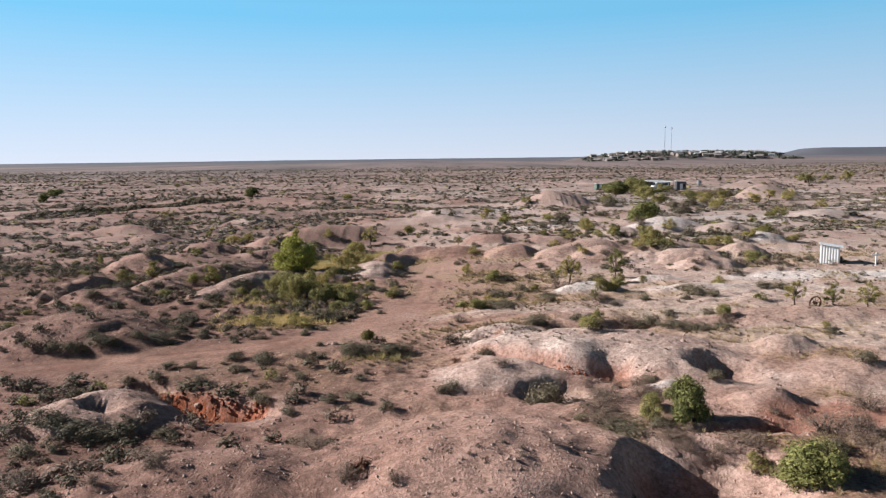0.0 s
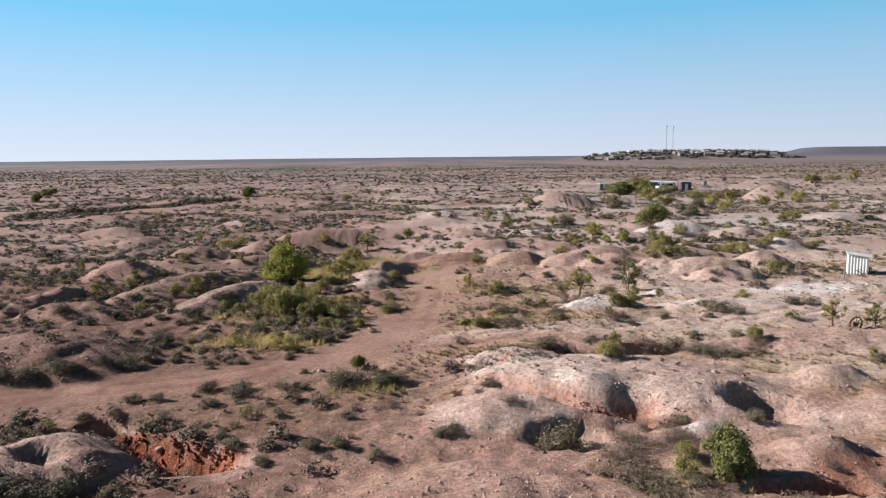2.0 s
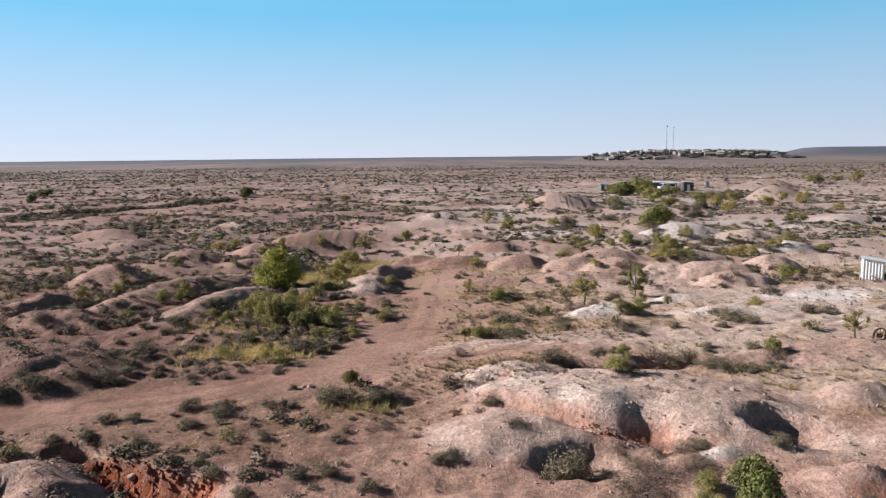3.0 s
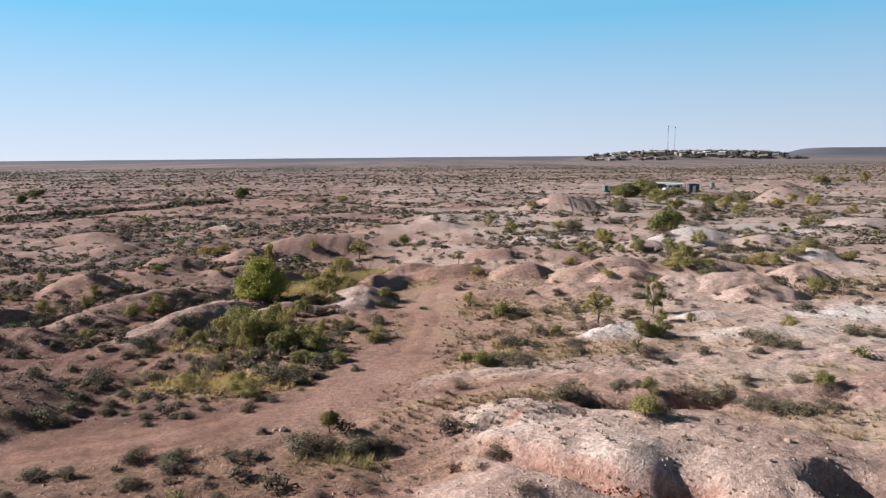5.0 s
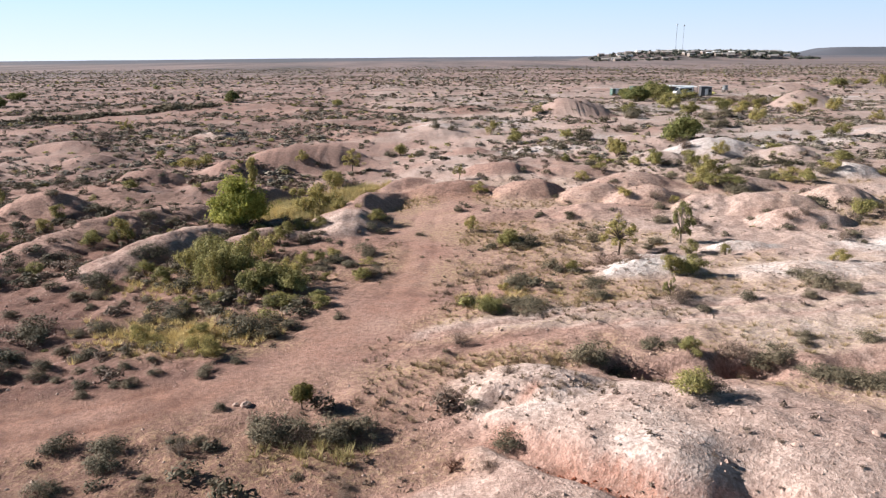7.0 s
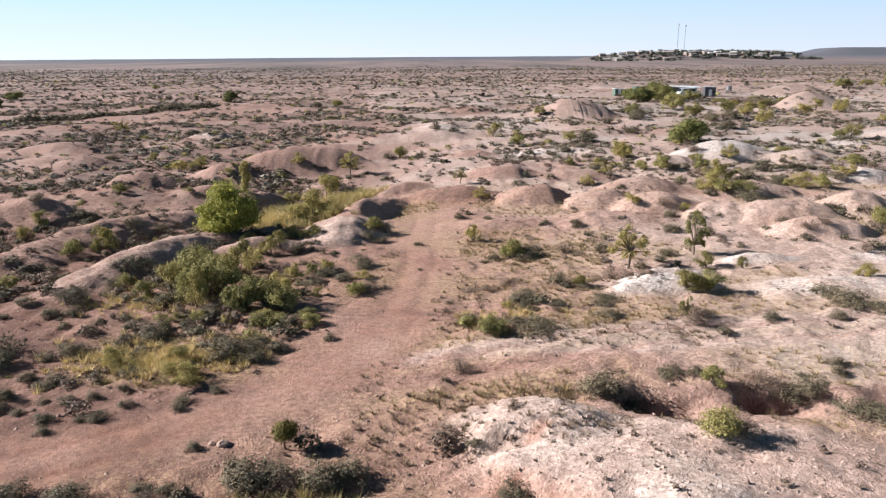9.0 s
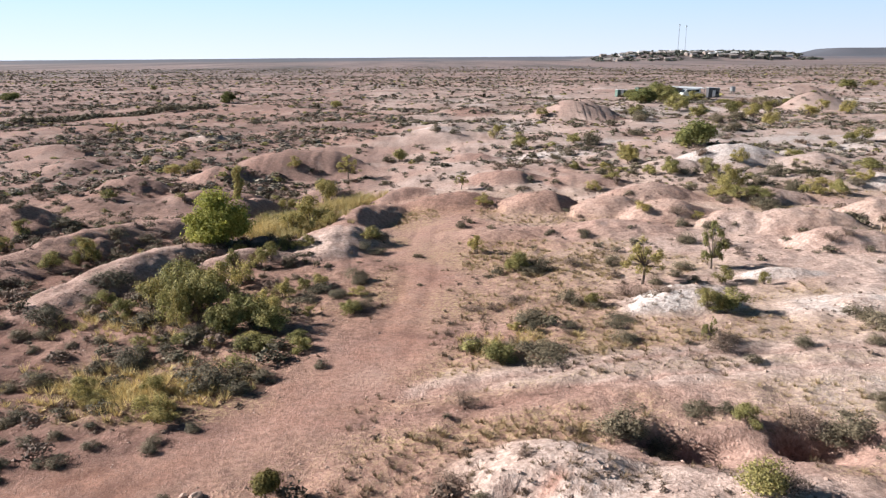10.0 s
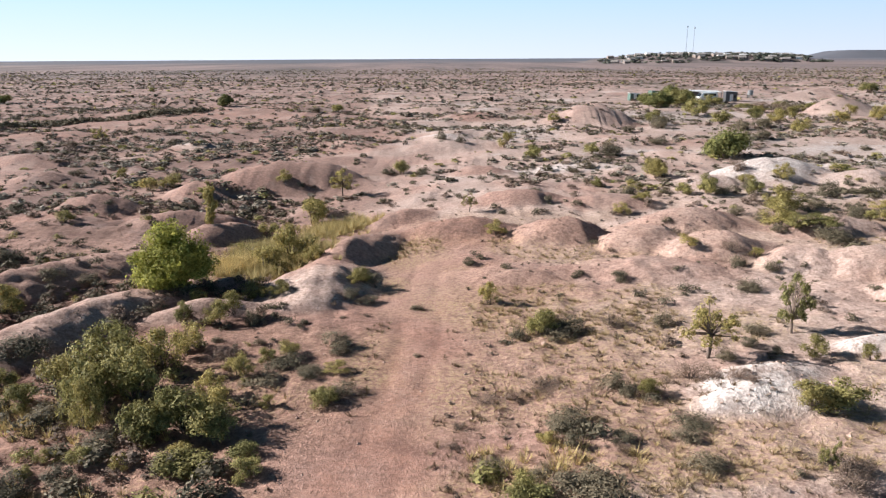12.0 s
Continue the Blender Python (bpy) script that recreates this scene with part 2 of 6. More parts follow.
def fbm(x, y, size, seed, octaves=3):
    total, weight = 0.0, 0.0
    for n in range(octaves):
        total = total + value_noise(x, y, size / 2.1**n, seed + n) * 0.5**n
        weight += 0.5**n
    return total / weight


def step(a, b, v):
    v = np.clip((np.asarray(v, float) - a) / (b - a), 0, 1)
    return v * v * (3 - 2 * v)


HEAPS, PITS, PATCHES, CUTS, SCOOPS = [], [], [], [], []


def heap(x, y, h, rx, ry, turn=0.0, pale=0.5, red=0.4, steep=1.4, rills=0.1):
    """A heap of dug out soil: its middle, height, half widths, turn in degrees and soil tone; rills: how deep rain has cut its sides."""
    HEAPS.append((x, y, h, rx, ry, radians(turn), pale, red, steep, rills))


def pit(x, y, depth, rx, ry, turn=0.0, orange=0.0, pale=0.4, ramp=0.0, inner=0.62):
    """A dug pit with steep sides; with a ramp its far side from the sun runs out gently."""
    PITS.append((x, y, depth, rx, ry, radians(turn), orange, pale, ramp, inner))


def cut(points, half, back, orange=0.6):
    """A trench along points of (x, y, depth): a gentle near side of that half width and a steep far face."""
    CUTS.append((np.array(points, float), half, back, orange))


def scoop(x, y, depth, rx, ry, turn=0.0, pale=0.45, wall=0.45):
    """A hollow with a steep curved wall on its left, which runs out gently to its right."""
    SCOOPS.append((x, y, depth, rx, ry, radians(turn), pale, wall))


def patch(x, y, rx, ry, turn=0.0, pale=0.0, red=0.0, straw=0.0):
    """A stretch of ground of another tone."""
    PATCHES.append((x, y, rx, ry, radians(turn), pale, red, straw))


def spread(x, y, cx, cy, rx, ry, turn, rough, seed):
    """Distance from a middle, 1 at the rim of a turned and uneven oval."""
    c, s = math.cos(turn), math.sin(turn)
    u, v = (x - cx) * c + (y - cy) * s, (y - cy) * c - (x - cx) * s
    r = np.sqrt((u / rx) ** 2 + (v / ry) ** 2)
    size = 0.6 * min(rx, ry) + 0.3
    return r * (1 + rough * (fbm(x, y, size, seed, 2) - 0.5))


def base_z(x, y):
    """The plain under the heaps: a raised stretch that falls to the flats."""
    left = step(2, -8, x)
    near = 0.55 + (0.008 * np.clip(x, -25, 0) + 0.02 * np.clip(x, 0, 30)) * step(190, 110, y)
    near = near - left * 1.6 * step(62, 110, y) - (1 - left) * (1.1 * step(57, 135, y) + 0.5 * step(140, 220, y))
    near = near + 0.4 * step(-4, 4, x) * step(40, 46, y) * step(68, 56, y)
    out = step(78, 108, y) * step(1000, 300, y)
    hummocks = 1.5 * (fbm(x, y, 17, 7, 2) - 0.5) + 1.2 * (fbm(x, y, 6.5, 9, 2) - 0.5)
    return near + 0.5 * (fbm(x, y, 26, 5, 2) - 0.5) * step(1200, 100, y) + out * hummocks


def track_mask(x, y):
    """Distance from the dirt track that comes in from the left and runs away up the middle."""
    px = np.array([-60.0, -35.0, -24.6, -20.6, -16.4, -13.2, -9.7, -6.0, -4.0, -3.3, -2.6, -2.5, -2.0])
    py = np.array([41.0, 45.6, 47.7, 48.5, 49.2, 50.0, 51.9, 55.4, 59.5, 63.5, 70.0, 77.0, 83.0])
    return way_off(x, y, px, py)


def side_track(x, y):
    px = np.array([-5.5, -1.0, 3.8, 8.8, 13.8, 19.0, 30.0])
    py = np.array([55.0, 55.6, 56.6, 57.3, 57.2, 58.3, 62.5])
    return way_off(x, y, px, py)


def way_off(x, y, px, py):
    """Distance from a line through the given points."""
    best = np.full(np.shape(x), 99.0)
    for n in range(len(px) - 1):
        ax, ay, bx, by = px[n], py[n], px[n + 1], py[n + 1]
        t = np.clip(((x - ax) * (bx - ax) + (y - ay) * (by - ay)) / ((bx - ax) ** 2 + (by - ay) ** 2), 0, 1)
        best = np.minimum(best, np.hypot(x - ax - t * (bx - ax), y - ay - t * (by - ay)))
    return best


def dig(x, y, z, orange, pale, straw):
    """Cuts the trenches into the ground."""
    for k, (pts, half, back, o) in enumerate(CUTS):
        lo, hi = pts.min(0) - 4, pts.max(0) + 4
        near = (x > lo[0]) & (x < hi[0]) & (y > lo[1]) & (y < hi[1])
        xs, ys = x[near], y[near]
        depth, side = np.zeros_like(xs), np.zeros_like(xs)
        best = np.full_like(xs, 99.0)
        wobble = 0.95 * back * (fbm(xs, ys, 1.1, 700 + k, 3) - 0.5)
        for (ax, ay, da), (bx, by, db) in zip(pts, pts[1:]):
            length = math.hypot(bx - ax, by - ay)
            t = np.clip(((xs - ax) * (bx - ax) + (ys - ay) * (by - ay)) / length**2, 0, 1)
            off = np.hypot(xs - ax - t * (bx - ax), ys - ay - t * (by - ay))
            hand = np.sign((bx - ax) * (ys - ay) - (by - ay) * (xs - ax))
            closer = off < best
            best, depth, side = np.where(closer, off, best), np.where(closer, da + (db - da) * t, depth), np.where(closer, hand, side)
        far_side = side > 0
        d = np.where(far_side, (best + wobble) / back, (best + 0.5 * wobble) / half)
        wall = np.where(far_side, 1 - step(0.35, 1.0, d), 1 - step(0.1, 1.0, d))
        crumble = (fbm(xs, ys, 0.7, 720 + k, 3) - 0.5) * 3.2 * wall * (1 - wall)
        z[near] -= depth * np.clip(wall + 0.4 * crumble, 0, 1.1)
        face = np.where(far_side, (1 - step(0.75, 1.05, d)), (1 - step(0.2, 0.6, d))) * step(0.05, 0.4, depth)
        patchy = o + (1 - o) * step(0.35, 0.6, fbm(xs, ys, 1.3, 740 + k, 2))
        orange[near] = np.maximum(orange[near], o * face * patchy)
        straw[near] *= 1 - 0.8 * face


def land(x, y):
    """Height and tones (pale, red, orange, straw) of the ground at x, y."""
    x, y = np.asarray(x, float), np.asarray(y, float)
    z = base_z(x, y)
    lift = np.zeros_like(z)
    right = step(-6, 14, x + 0.12 * (y - 60)) * step(520, 200, y)
    pale = 0.24 + (0.47 + 0.09 * step(84, 100, y)) * right + 0.06 * (1 - right) * step(72, 95, y)
    red = 0.5 - 0.3 * right - 0.22 * (1 - right) * step(74, 92, y)
    pale = pale + (0.95 + 0.15 * right) * (fbm(x * 0.6, y, 8, 77, 3) - 0.5) * step(66, 90, y)
    pale = pale - 0.24 * step(-8, -18, x + 0.1 * (y - 60)) * step(95, 75, y)
    orange, straw = np.zeros_like(z), 0.75 * step(0.42, 0.62, fbm(x, y, 5, 71, 3)) * (0.25 + 0.75 * step(-10, 4, x)) * step(120, 80, y)
    for n, (cx, cy, rx, ry, turn, p, r, s) in enumerate(PATCHES):
        near = (np.abs(x - cx) < 1.6 * max(rx, ry)) & (np.abs(y - cy) < 1.6 * max(rx, ry))
        w = 1 - step(0.55, 1.15, spread(x[near], y[near], cx, cy, rx, ry, turn, 0.7, 300 + n))
        pale[near] += w * (p - pale[near]) if p else 0
        red[near] += w * (r - red[near]) if r else 0
        straw[near] += w * s
    for n, (cx, cy, h, rx, ry, turn, p, r, steep, rills) in enumerate(HEAPS):
        reach = 1.4 * max(rx, ry)
        near = (np.abs(x - cx) < reach) & (np.abs(y - cy) < reach)
        ridge = max(rx, ry) > 2.2 * min(rx, ry)
        d = spread(x[near], y[near], cx, cy, rx, ry, turn, 0.2 if ridge else 0.42, 20 + n)
        body = np.clip(1 - d ** (1.6 if ridge else 2.1), 0, 1) ** steep
        gully = np.abs(value_noise(np.arctan2(y[near] - cy, x[near] - cx) * 4.0, d * 0.4, 0.3, 600 + n) - 0.5)
        top = h * body * (0.86 + 0.28 * fbm(x[near], y[near], 0.35 * min(rx, ry) + 0.7, 400 + n, 3)) - rills * 4 * h * body * (1 - body) * (0.5 - gully)
        lift[near] = (lift[near] ** 4 + np.maximum(top, 0) ** 4) ** 0.25
        w = 1 - step(0.7, 1.12, d)
        pale[near] += w * (p - pale[near])
        red[near] += w * (r - red[near])
        straw[near] *= 1 - 0.8 * w
    z = z + lift
    for n, (cx, cy, depth, rx, ry, turn, o, p, ramp, inner) in enumerate(PITS):
        reach = 1.5 * max(rx, ry)
        near = (np.abs(x - cx) < reach) & (np.abs(y - cy) < reach)
        d = spread(x[near], y[near], cx, cy, rx, ry, turn, 0.6, 200 + n)
        out = np.clip((x[near] - cx) / rx + 0.35, 0, 1) * ramp
        wall = (1 - step(inner, 1.0, d)) * (1 - out) + out * (1 - step(0.0, 1.0, d))
        crumble = (fbm(x[near], y[near], 0.8, 500 + n, 3) - 0.5) * 4 * wall * (1 - wall) + 0.2 * (fbm(x[near], y[near], 0.7, 540 + n, 2) - 0.5) * wall
        z[near] -= depth * (wall + 0.45 * crumble)
        w = 1 - step(0.85, 1.1, d)
        orange[near] = np.maximum(orange[near], o * (1 - step(0.25 + 0.6 * o, 0.5 + 0.6 * o, d)))
        pale[near] += w * (p - pale[near])
        straw[near] *= 1 - w
        # less red inside the pit: the greyness of its shade put into the soil
        red[near] *= 1 - 0.75 * w
    for n, (cx, cy, depth, rx, ry, turn, p, wide) in enumerate(SCOOPS):
        reach = 2.2 * max(rx, ry)
        near = (np.abs(x - cx) < reach) & (np.abs(y - cy) < reach)
        xs, ys = x[near], y[near]
        c, sn = math.cos(turn), math.sin(turn)
        wobble = 0.5 * (fbm(xs, ys, 0.9, 800 + n, 3) - 0.5)
        u = ((xs - cx) * c + (ys - cy) * sn) / rx + wobble
        v = ((ys - cy) * c - (xs - cx) * sn) / ry + 0.7 * wobble
        inside = u + np.sqrt(np.clip(1 - v * v, 0, 1))
        floor = step(0.0, wide, inside) * (1 - step(-0.2, 1.5, u)) * (1 - step(0.4, 1.05, np.abs(v)))
        z[near] -= depth * floor
        pale[near] += step(0.1, 0.6, floor) * (p - pale[near])
        # shade tone painted here too, redness taken out where the floor sinks
        red[near] *= 1 - 0.75 * step(0.1, 0.6, floor)
        straw[near] *= 1 - 0.6 * floor
    dig(x, y, z, orange, pale, straw)
    way = track_mask(x, y)
    ragged = way + 2.6 * (fbm(x, y, 3.5, 61, 3) - 0.5)
    on = (1 - step(0.6, 2.2, ragged)) * step(78, 68, y)
    flat = step(1.0, 4.0, way)
    fine = 0.2 * (fbm(x, y, 3.2, 31) - 0.5) + 0.2 * (fbm(x, y, 1.0, 41, 2) - 0.5) + 0.15 * (value_noise(x, y, 0.5, 45) - 0.5)
    z = z + fine * (0.3 + 0.7 * flat) * step(260, 90, y)
    ruts = np.exp(-(((way - 0.75 - 0.3 * (fbm(x, y, 6, 63, 2) - 0.5)) / 0.2) ** 2)) * step(0.3, 0.55, fbm(x, y, 5, 65, 2))
    z = z - 0.05 * ruts
    # a fainter track that turns off to the right, with two ruts
    side = side_track(x, y)
    rut = np.exp(-(((side - 0.75) / 0.24) ** 2)) * step(-4, 0, x)
    z = z - 0.07 * rut
    pale = pale - 0.22 * rut
    straw = straw * step(0.9, 2.2, side) + 0.55 * (1 - step(0.2, 0.6, side))
    pale = pale + on * (0.37 - 0.14 * step(-5, -13, x) - pale) * 0.85
    pale = pale - 0.16 * ruts * on
    red = red + on * (0.92 - red)
    straw = straw * (1 - 0.65 * on)
    pale = pale + on * 0.5 * (fbm(x, y, 2.2, 67, 3) - 0.5)
    # far plain, town hill and the long mesa behind it
    far = step(300, 900, y)
    z = z + far * 1.5 * (fbm(x, y, 160, 51, 2) - 0.5)
    hill = np.hypot((x - 575) / 260, (y - 1560) / 170)
    z = z + 15.5 * np.clip(1 - hill**4, 0, 1) ** 0.9
    # cleared pale bank at the foot of the town
    bank = step(0.88, 0.94, hill) * (1 - step(0.99, 1.04, hill))
    pale, red = pale + bank * (1.0 - pale), red * (1 - bank)
    mesa = step(1800, 1960, x - 0.47 * (y - 3400)) * step(3250, 3450, y)
    z = z + 36 * mesa * (0.92 + 0.16 * fbm(x, y, 700, 53, 2))
    z = z + 5 * step(3000, 4500, y) * fbm(x, y, 900, 55, 2)
    return z, np.clip(pale, 0, 1), np.clip(red, 0, 1), np.clip(orange, 0, 1), np.clip(straw, 0, 1)


def ground_z(x, y):
    return float(land(np.array([x]), np.array([y]))[0][0])


# foreground heap under the start of the flight, with an arm to the left
heap(-2.0, 33.6, 1.45, 6.4, 5.4, 8, pale=0.42, red=0.45, rills=0.04)
heap(-11.0, 33.2, 1.0, 9.0, 3.8, 12, pale=0.22, red=0.5, rills=0.04)
pit(6.1, 33.0, 1.5, 3.9, 3.4, 10, pale=0.48, ramp=1.0, inner=0.2)
# mound with a shaded hollow and a bush on its right
heap(0.0, 43.9, 0.6, 3.9, 2.6, 12, pale=0.66, red=0.25, rills=0.05)
scoop(2.6, 41.5, 0.6, 2.6, 1.3, 4, pale=0.55, wall=0.5)
scoop(5.6, 42.3, 0.3, 2.4, 0.8, 0, pale=0.4)
heap(7.6, 41.7, 0.25, 1.2, 0.6, 15, pale=0.95, red=0.05)
# the long heap with its low cut face, the lump that stands out of it and the dark corner beside that
heap(4.4, 47.4, 0.64, 7.0, 3.2, -4, pale=0.7, red=0.2, steep=0.9, rills=0.02)
heap(4.0, 45.6, 0.72, 1.75, 2.1, 12, pale=0.84, red=0.04, steep=0.85, rills=0.03)
heap(8.6, 45.2, 0.62, 3.6, 3.0, -10, pale=0.68, red=0.25, steep=0.9, rills=0.02)
cut(((-1.6, 48.3, 0.1), (-0.4, 47.3, 0.4), (0.9, 46.0, 0.6), (2.3, 44.9, 0.6), (3.5, 44.2, 0.55), (4.7, 43.7, 0.6), (5.7, 43.4, 0.55), (6.6, 43.3, 0.1)), 0.9, 0.75, orange=0.62)
cut(((5.75, 43.2, 0.4), (5.85, 43.9, 0.34), (5.85, 44.5, 0.12), (5.8, 45.3, 0.0)), 1.1, 0.5, orange=0.25)
scoop(10.9, 43.4, 0.85, 1.9, 1.4, -25, pale=0.5, wall=0.4)
# grey mound with a scoop, and the pits behind the long heap
heap(0.9, 50.3, 0.72, 3.0, 2.1, -8, pale=0.8, red=0.08, rills=0.03)
scoop(0.1, 49.5, 0.36, 0.95, 0.55, 0, pale=0.6, wall=0.6)
pit(0.8, 49.7, 0.1, 0.5, 0.3, 20, orange=0.5, pale=0.6, inner=0.3)
scoop(5.0, 51.8, 0.75, 1.6, 1.1, -20, pale=0.42)
scoop(8.9, 51.7, 0.9, 1.5, 1.2, -8, pale=0.42)
pit(7.0, 51.5, 0.3, 4.2, 1.3, -2, pale=0.45, inner=0.15)
pit(13.4, 51.2, 0.4, 3.6, 1.1, -4, pale=0.5, inner=0.2)
heap(15.2, 45.8, 0.6, 2.2, 1.4, 0, pale=0.6, red=0.0)
heap(19.4, 51.7, 0.5, 6.8, 2.3, -3, pale=0.5, red=0.06, steep=0.95, rills=0.04)
heap(11.0, 39.2, 0.6, 2.1, 1.3, 0, pale=0.6, red=0.6)
pit(12.6, 37.6, 0.06, 4.6, 1.9, 0, orange=0.5, pale=0.5)
pit(9.4, 36.8, 0.55, 2.6, 0.7, -6, orange=0.75, pale=0.5, inner=0.7)
heap(16.6, 42.0, 0.4, 3.5, 2.0, 0, pale=0.55, red=0.5)
# left: grey heap with a scoop, and the red cut beside it
heap(-17.2, 39.9, 1.05, 4.1, 2.5, 4, pale=0.46, red=0.0, steep=1.1, rills=0.05)
scoop(-16.9, 39.5, 0.5, 0.9, 0.6, -10, pale=0.46)
pit(-12.4, 40.6, 0.55, 4.0, 2.0, -10, pale=0.3, inner=0.1)
cut(((-15.4, 42.9, 0.55), (-14.6, 42.5, 0.85), (-13.2, 41.8, 0.9), (-11.9, 41.4, 0.85), (-10.9, 41.1, 0.6), (-10.3, 40.9, 0.1)), 1.5, 0.5, orange=1.0)
scoop(-16.5, 44.1, 0.75, 1.5, 0.9, -12, pale=0.3)
# two long ridges that lead to the pepper tree
heap(-18.0, 72.4, 1.1, 10.0, 2.6, 68, pale=0.56, red=0.1, rills=0.06)
heap(-23.8, 78.4, 1.35, 14.0, 3.2, 69, pale=0.42, red=0.2, rills=0.06)
heap(-32.7, 86.0, 1.8, 4.8, 3.6, pale=0.34, red=0.35)
heap(-31.5, 70.0, 1.3, 6.5, 2.4, 60, pale=0.28, red=0.3)
heap(-21.4, 99.6, 1.4, 5.6, 2.6, 20, pale=0.34, red=0.3)
heap(-17.0, 93.8, 1.4, 5.0, 2.4, 52, pale=0.4, red=0.25)
heap(-12.8, 74.2, 0.7, 3.8, 1.5, 25, pale=0.62, red=0.12)
heap(-13.0, 79.0, 0.5, 2.8, 1.4, 10, pale=0.5, red=0.15)
heap(-7.9, 78.4, 1.15, 3.6, 5.4, -8, pale=0.62, red=0.02, steep=1.5, rills=0.06)
heap(-6.9, 85.6, 1.35, 8.6, 2.6, 70, pale=0.4, red=0.25, rills=0.08)
heap(-4.4, 97.0, 0.9, 4.2, 2.2, 40, pale=0.32, red=0.5)
# white rubble tongue
heap(9.2, 63.4, 0.75, 3.2, 1.3, 6, pale=1.0, red=0.0, steep=1.0, rills=0.06)
heap(9.6, 65.2, 0.55, 3.2, 1.3, 20, pale=0.98, red=0.0)
heap(16.0, 68.0, 0.5, 2.6, 1.0, 0, pale=0.98, red=0.0)
heap(17.4, 62.6, 0.4, 5.4, 2.2, 0, pale=0.9, red=0.1)
# the row of domes and the shelf before them
heap(0.1, 91.0, 0.9, 4.8, 2.4, pale=0.3, red=0.75, steep=1.0)
heap(7.0, 88.8, 1.35, 3.7, 3.0, pale=0.42, red=0.4, steep=1.05, rills=0.06)
heap(11.8, 86.0, 1.2, 3.4, 2.7, pale=0.56, red=0.25, steep=1.05, rills=0.08)
heap(15.4, 83.2, 1.3, 3.4, 3.0, pale=0.58, red=0.25, steep=1.05, rills=0.08)
heap(18.5, 79.8, 1.05, 2.5, 2.0, pale=0.64, red=0.15, steep=1.05)
heap(22.6, 78.6, 1.2, 4.6, 2.9, pale=0.6, red=0.2, steep=1.05, rills=0.05)
heap(22.4, 73.6, 0.95, 3.4, 2.2, -6, pale=0.68, red=0.15, steep=0.9)
heap(28.6, 80.0, 1.3, 3.6, 2.6, pale=0.62, red=0.15)
heap(10.2, 79.6, 0.6, 5.6, 2.9, -10, pale=0.55, red=0.3, rills=0.02)
heap(2.6, 79.6, 0.35, 4.4, 2.2, 0, pale=0.45, red=0.45, rills=0.02)
heap(16.0, 90.2, 1.2, 5.2, 3.0, pale=0.5, red=0.35)
heap(24.6, 87.5, 1.0, 4.2, 2.4, pale=0.6, red=0.2)
heap(5.2, 100.5, 1.0, 4.6, 2.8, pale=0.4, red=0.5)
heap(13.0, 99.0, 1.0, 4.4, 2.8, pale=0.5, red=0.4)
# heaps further out
heap(29.4, 182.5, 3.6, 11.0, 8.0, pale=0.62, red=0.25, steep=1.3, rills=0.16)
heap(120.4, 265.1, 3.66, 13.3, 10.6, pale=0.65)
heap(95.0, 208.0, 4.0, 10.5, 7.5, pale=0.66, red=0.2)
heap(8.4, 199.2, 1.71, 8.6, 6.8, pale=0.3)
heap(31.6, 110.6, 1.7, 7.4, 4.6, pale=1.0, red=0.0)
heap(38.6, 107.0, 1.1, 5.0, 3.0, pale=0.85, red=0.1)
heap(37.3, 92.7, 1.0, 4.0, 2.4, pale=0.9, red=0.0)
heap(66.9, 130.8, 1.50, 6.5, 4.2, pale=0.9, red=0.1)
heap(23.4, 105.6, 0.9, 4.6, 2.6, pale=0.85, red=0.1)
heap(4.0, 119.8, 0.90, 4.4, 2.9, pale=0.4)
heap(-54.1, 134.2, 1.5, 8.1, 4.0, pale=0.35)
heap(-17.4, 119.6, 2.3, 9.8, 6.4, 6, pale=0.32, red=0.65, steep=1.25, rills=0.07)
heap(-24.4, 112.6, 1.5, 5.4, 3.2, 25, pale=0.3, red=0.55, rills=0.07)
heap(-24.2, 54.0, 1.6, 6.5, 5.0, pale=0.1)
heap(-27.8, 66.0, 0.92, 4.9, 3.4, pale=0.25)
heap(-31.0, 104.0, 1.10, 4.5, 2.8, pale=0.3)
heap(-44.0, 121.0, 1.2, 5.0, 3.0, pale=0.3)
heap(-35.5, 150.0, 1.3, 5.0, 3.0, pale=0.95, red=0.0)
# soil tones: pale road on the right, orange flat, straw stretches
patch(9.0, 57.2, 13.0, 1.9, 3, pale=0.8, red=0.25)
patch(24.0, 59.5, 9.0, 2.6, 4, pale=0.9, red=0.2)
patch(33.0, 66.8, 13.0, 3.2, -6, pale=1.0, red=0.0)
patch(19.0, 63.0, 7.0, 2.6, 5, pale=0.85, red=0.1)
patch(12.5, 38.0, 4.5, 3.6, 0, pale=0.4, red=0.75, straw=0.2)
patch(15.5, 44.0, 4.0, 2.0, 0, pale=0.4, red=0.7, straw=0.3)
patch(-12.3, 56.9, 4.6, 2.8, 0, straw=1.3)
patch(13.5, 54.0, 5.0, 1.9, 4, pale=0.82, red=0.1)
patch(-2.0, 52.3, 4.0, 3.5, 0, pale=0.45, red=0.5)
patch(-11.5, 45.5, 8.0, 4.2, 0, pale=0.12, red=0.6, straw=0.3)
patch(-25.0, 43.0, 9.0, 5.0, 0, pale=0.12, red=0.5)
patch(-23.0, 56.0, 9.0, 6.0, 0, pale=0.1, red=0.35)
patch(-15.0, 46.0, 9.0, 3.0, 0, pale=0.1, red=0.5)
patch(-13.5, 54.5, 6.5, 3.0, 0, pale=0.14, red=0.45)
patch(-14.0, 62.0, 6.0, 4.0, 0, pale=0.2, red=0.45)
patch(-11.0, 66.0, 6.0, 3.0, 0, straw=0.55)
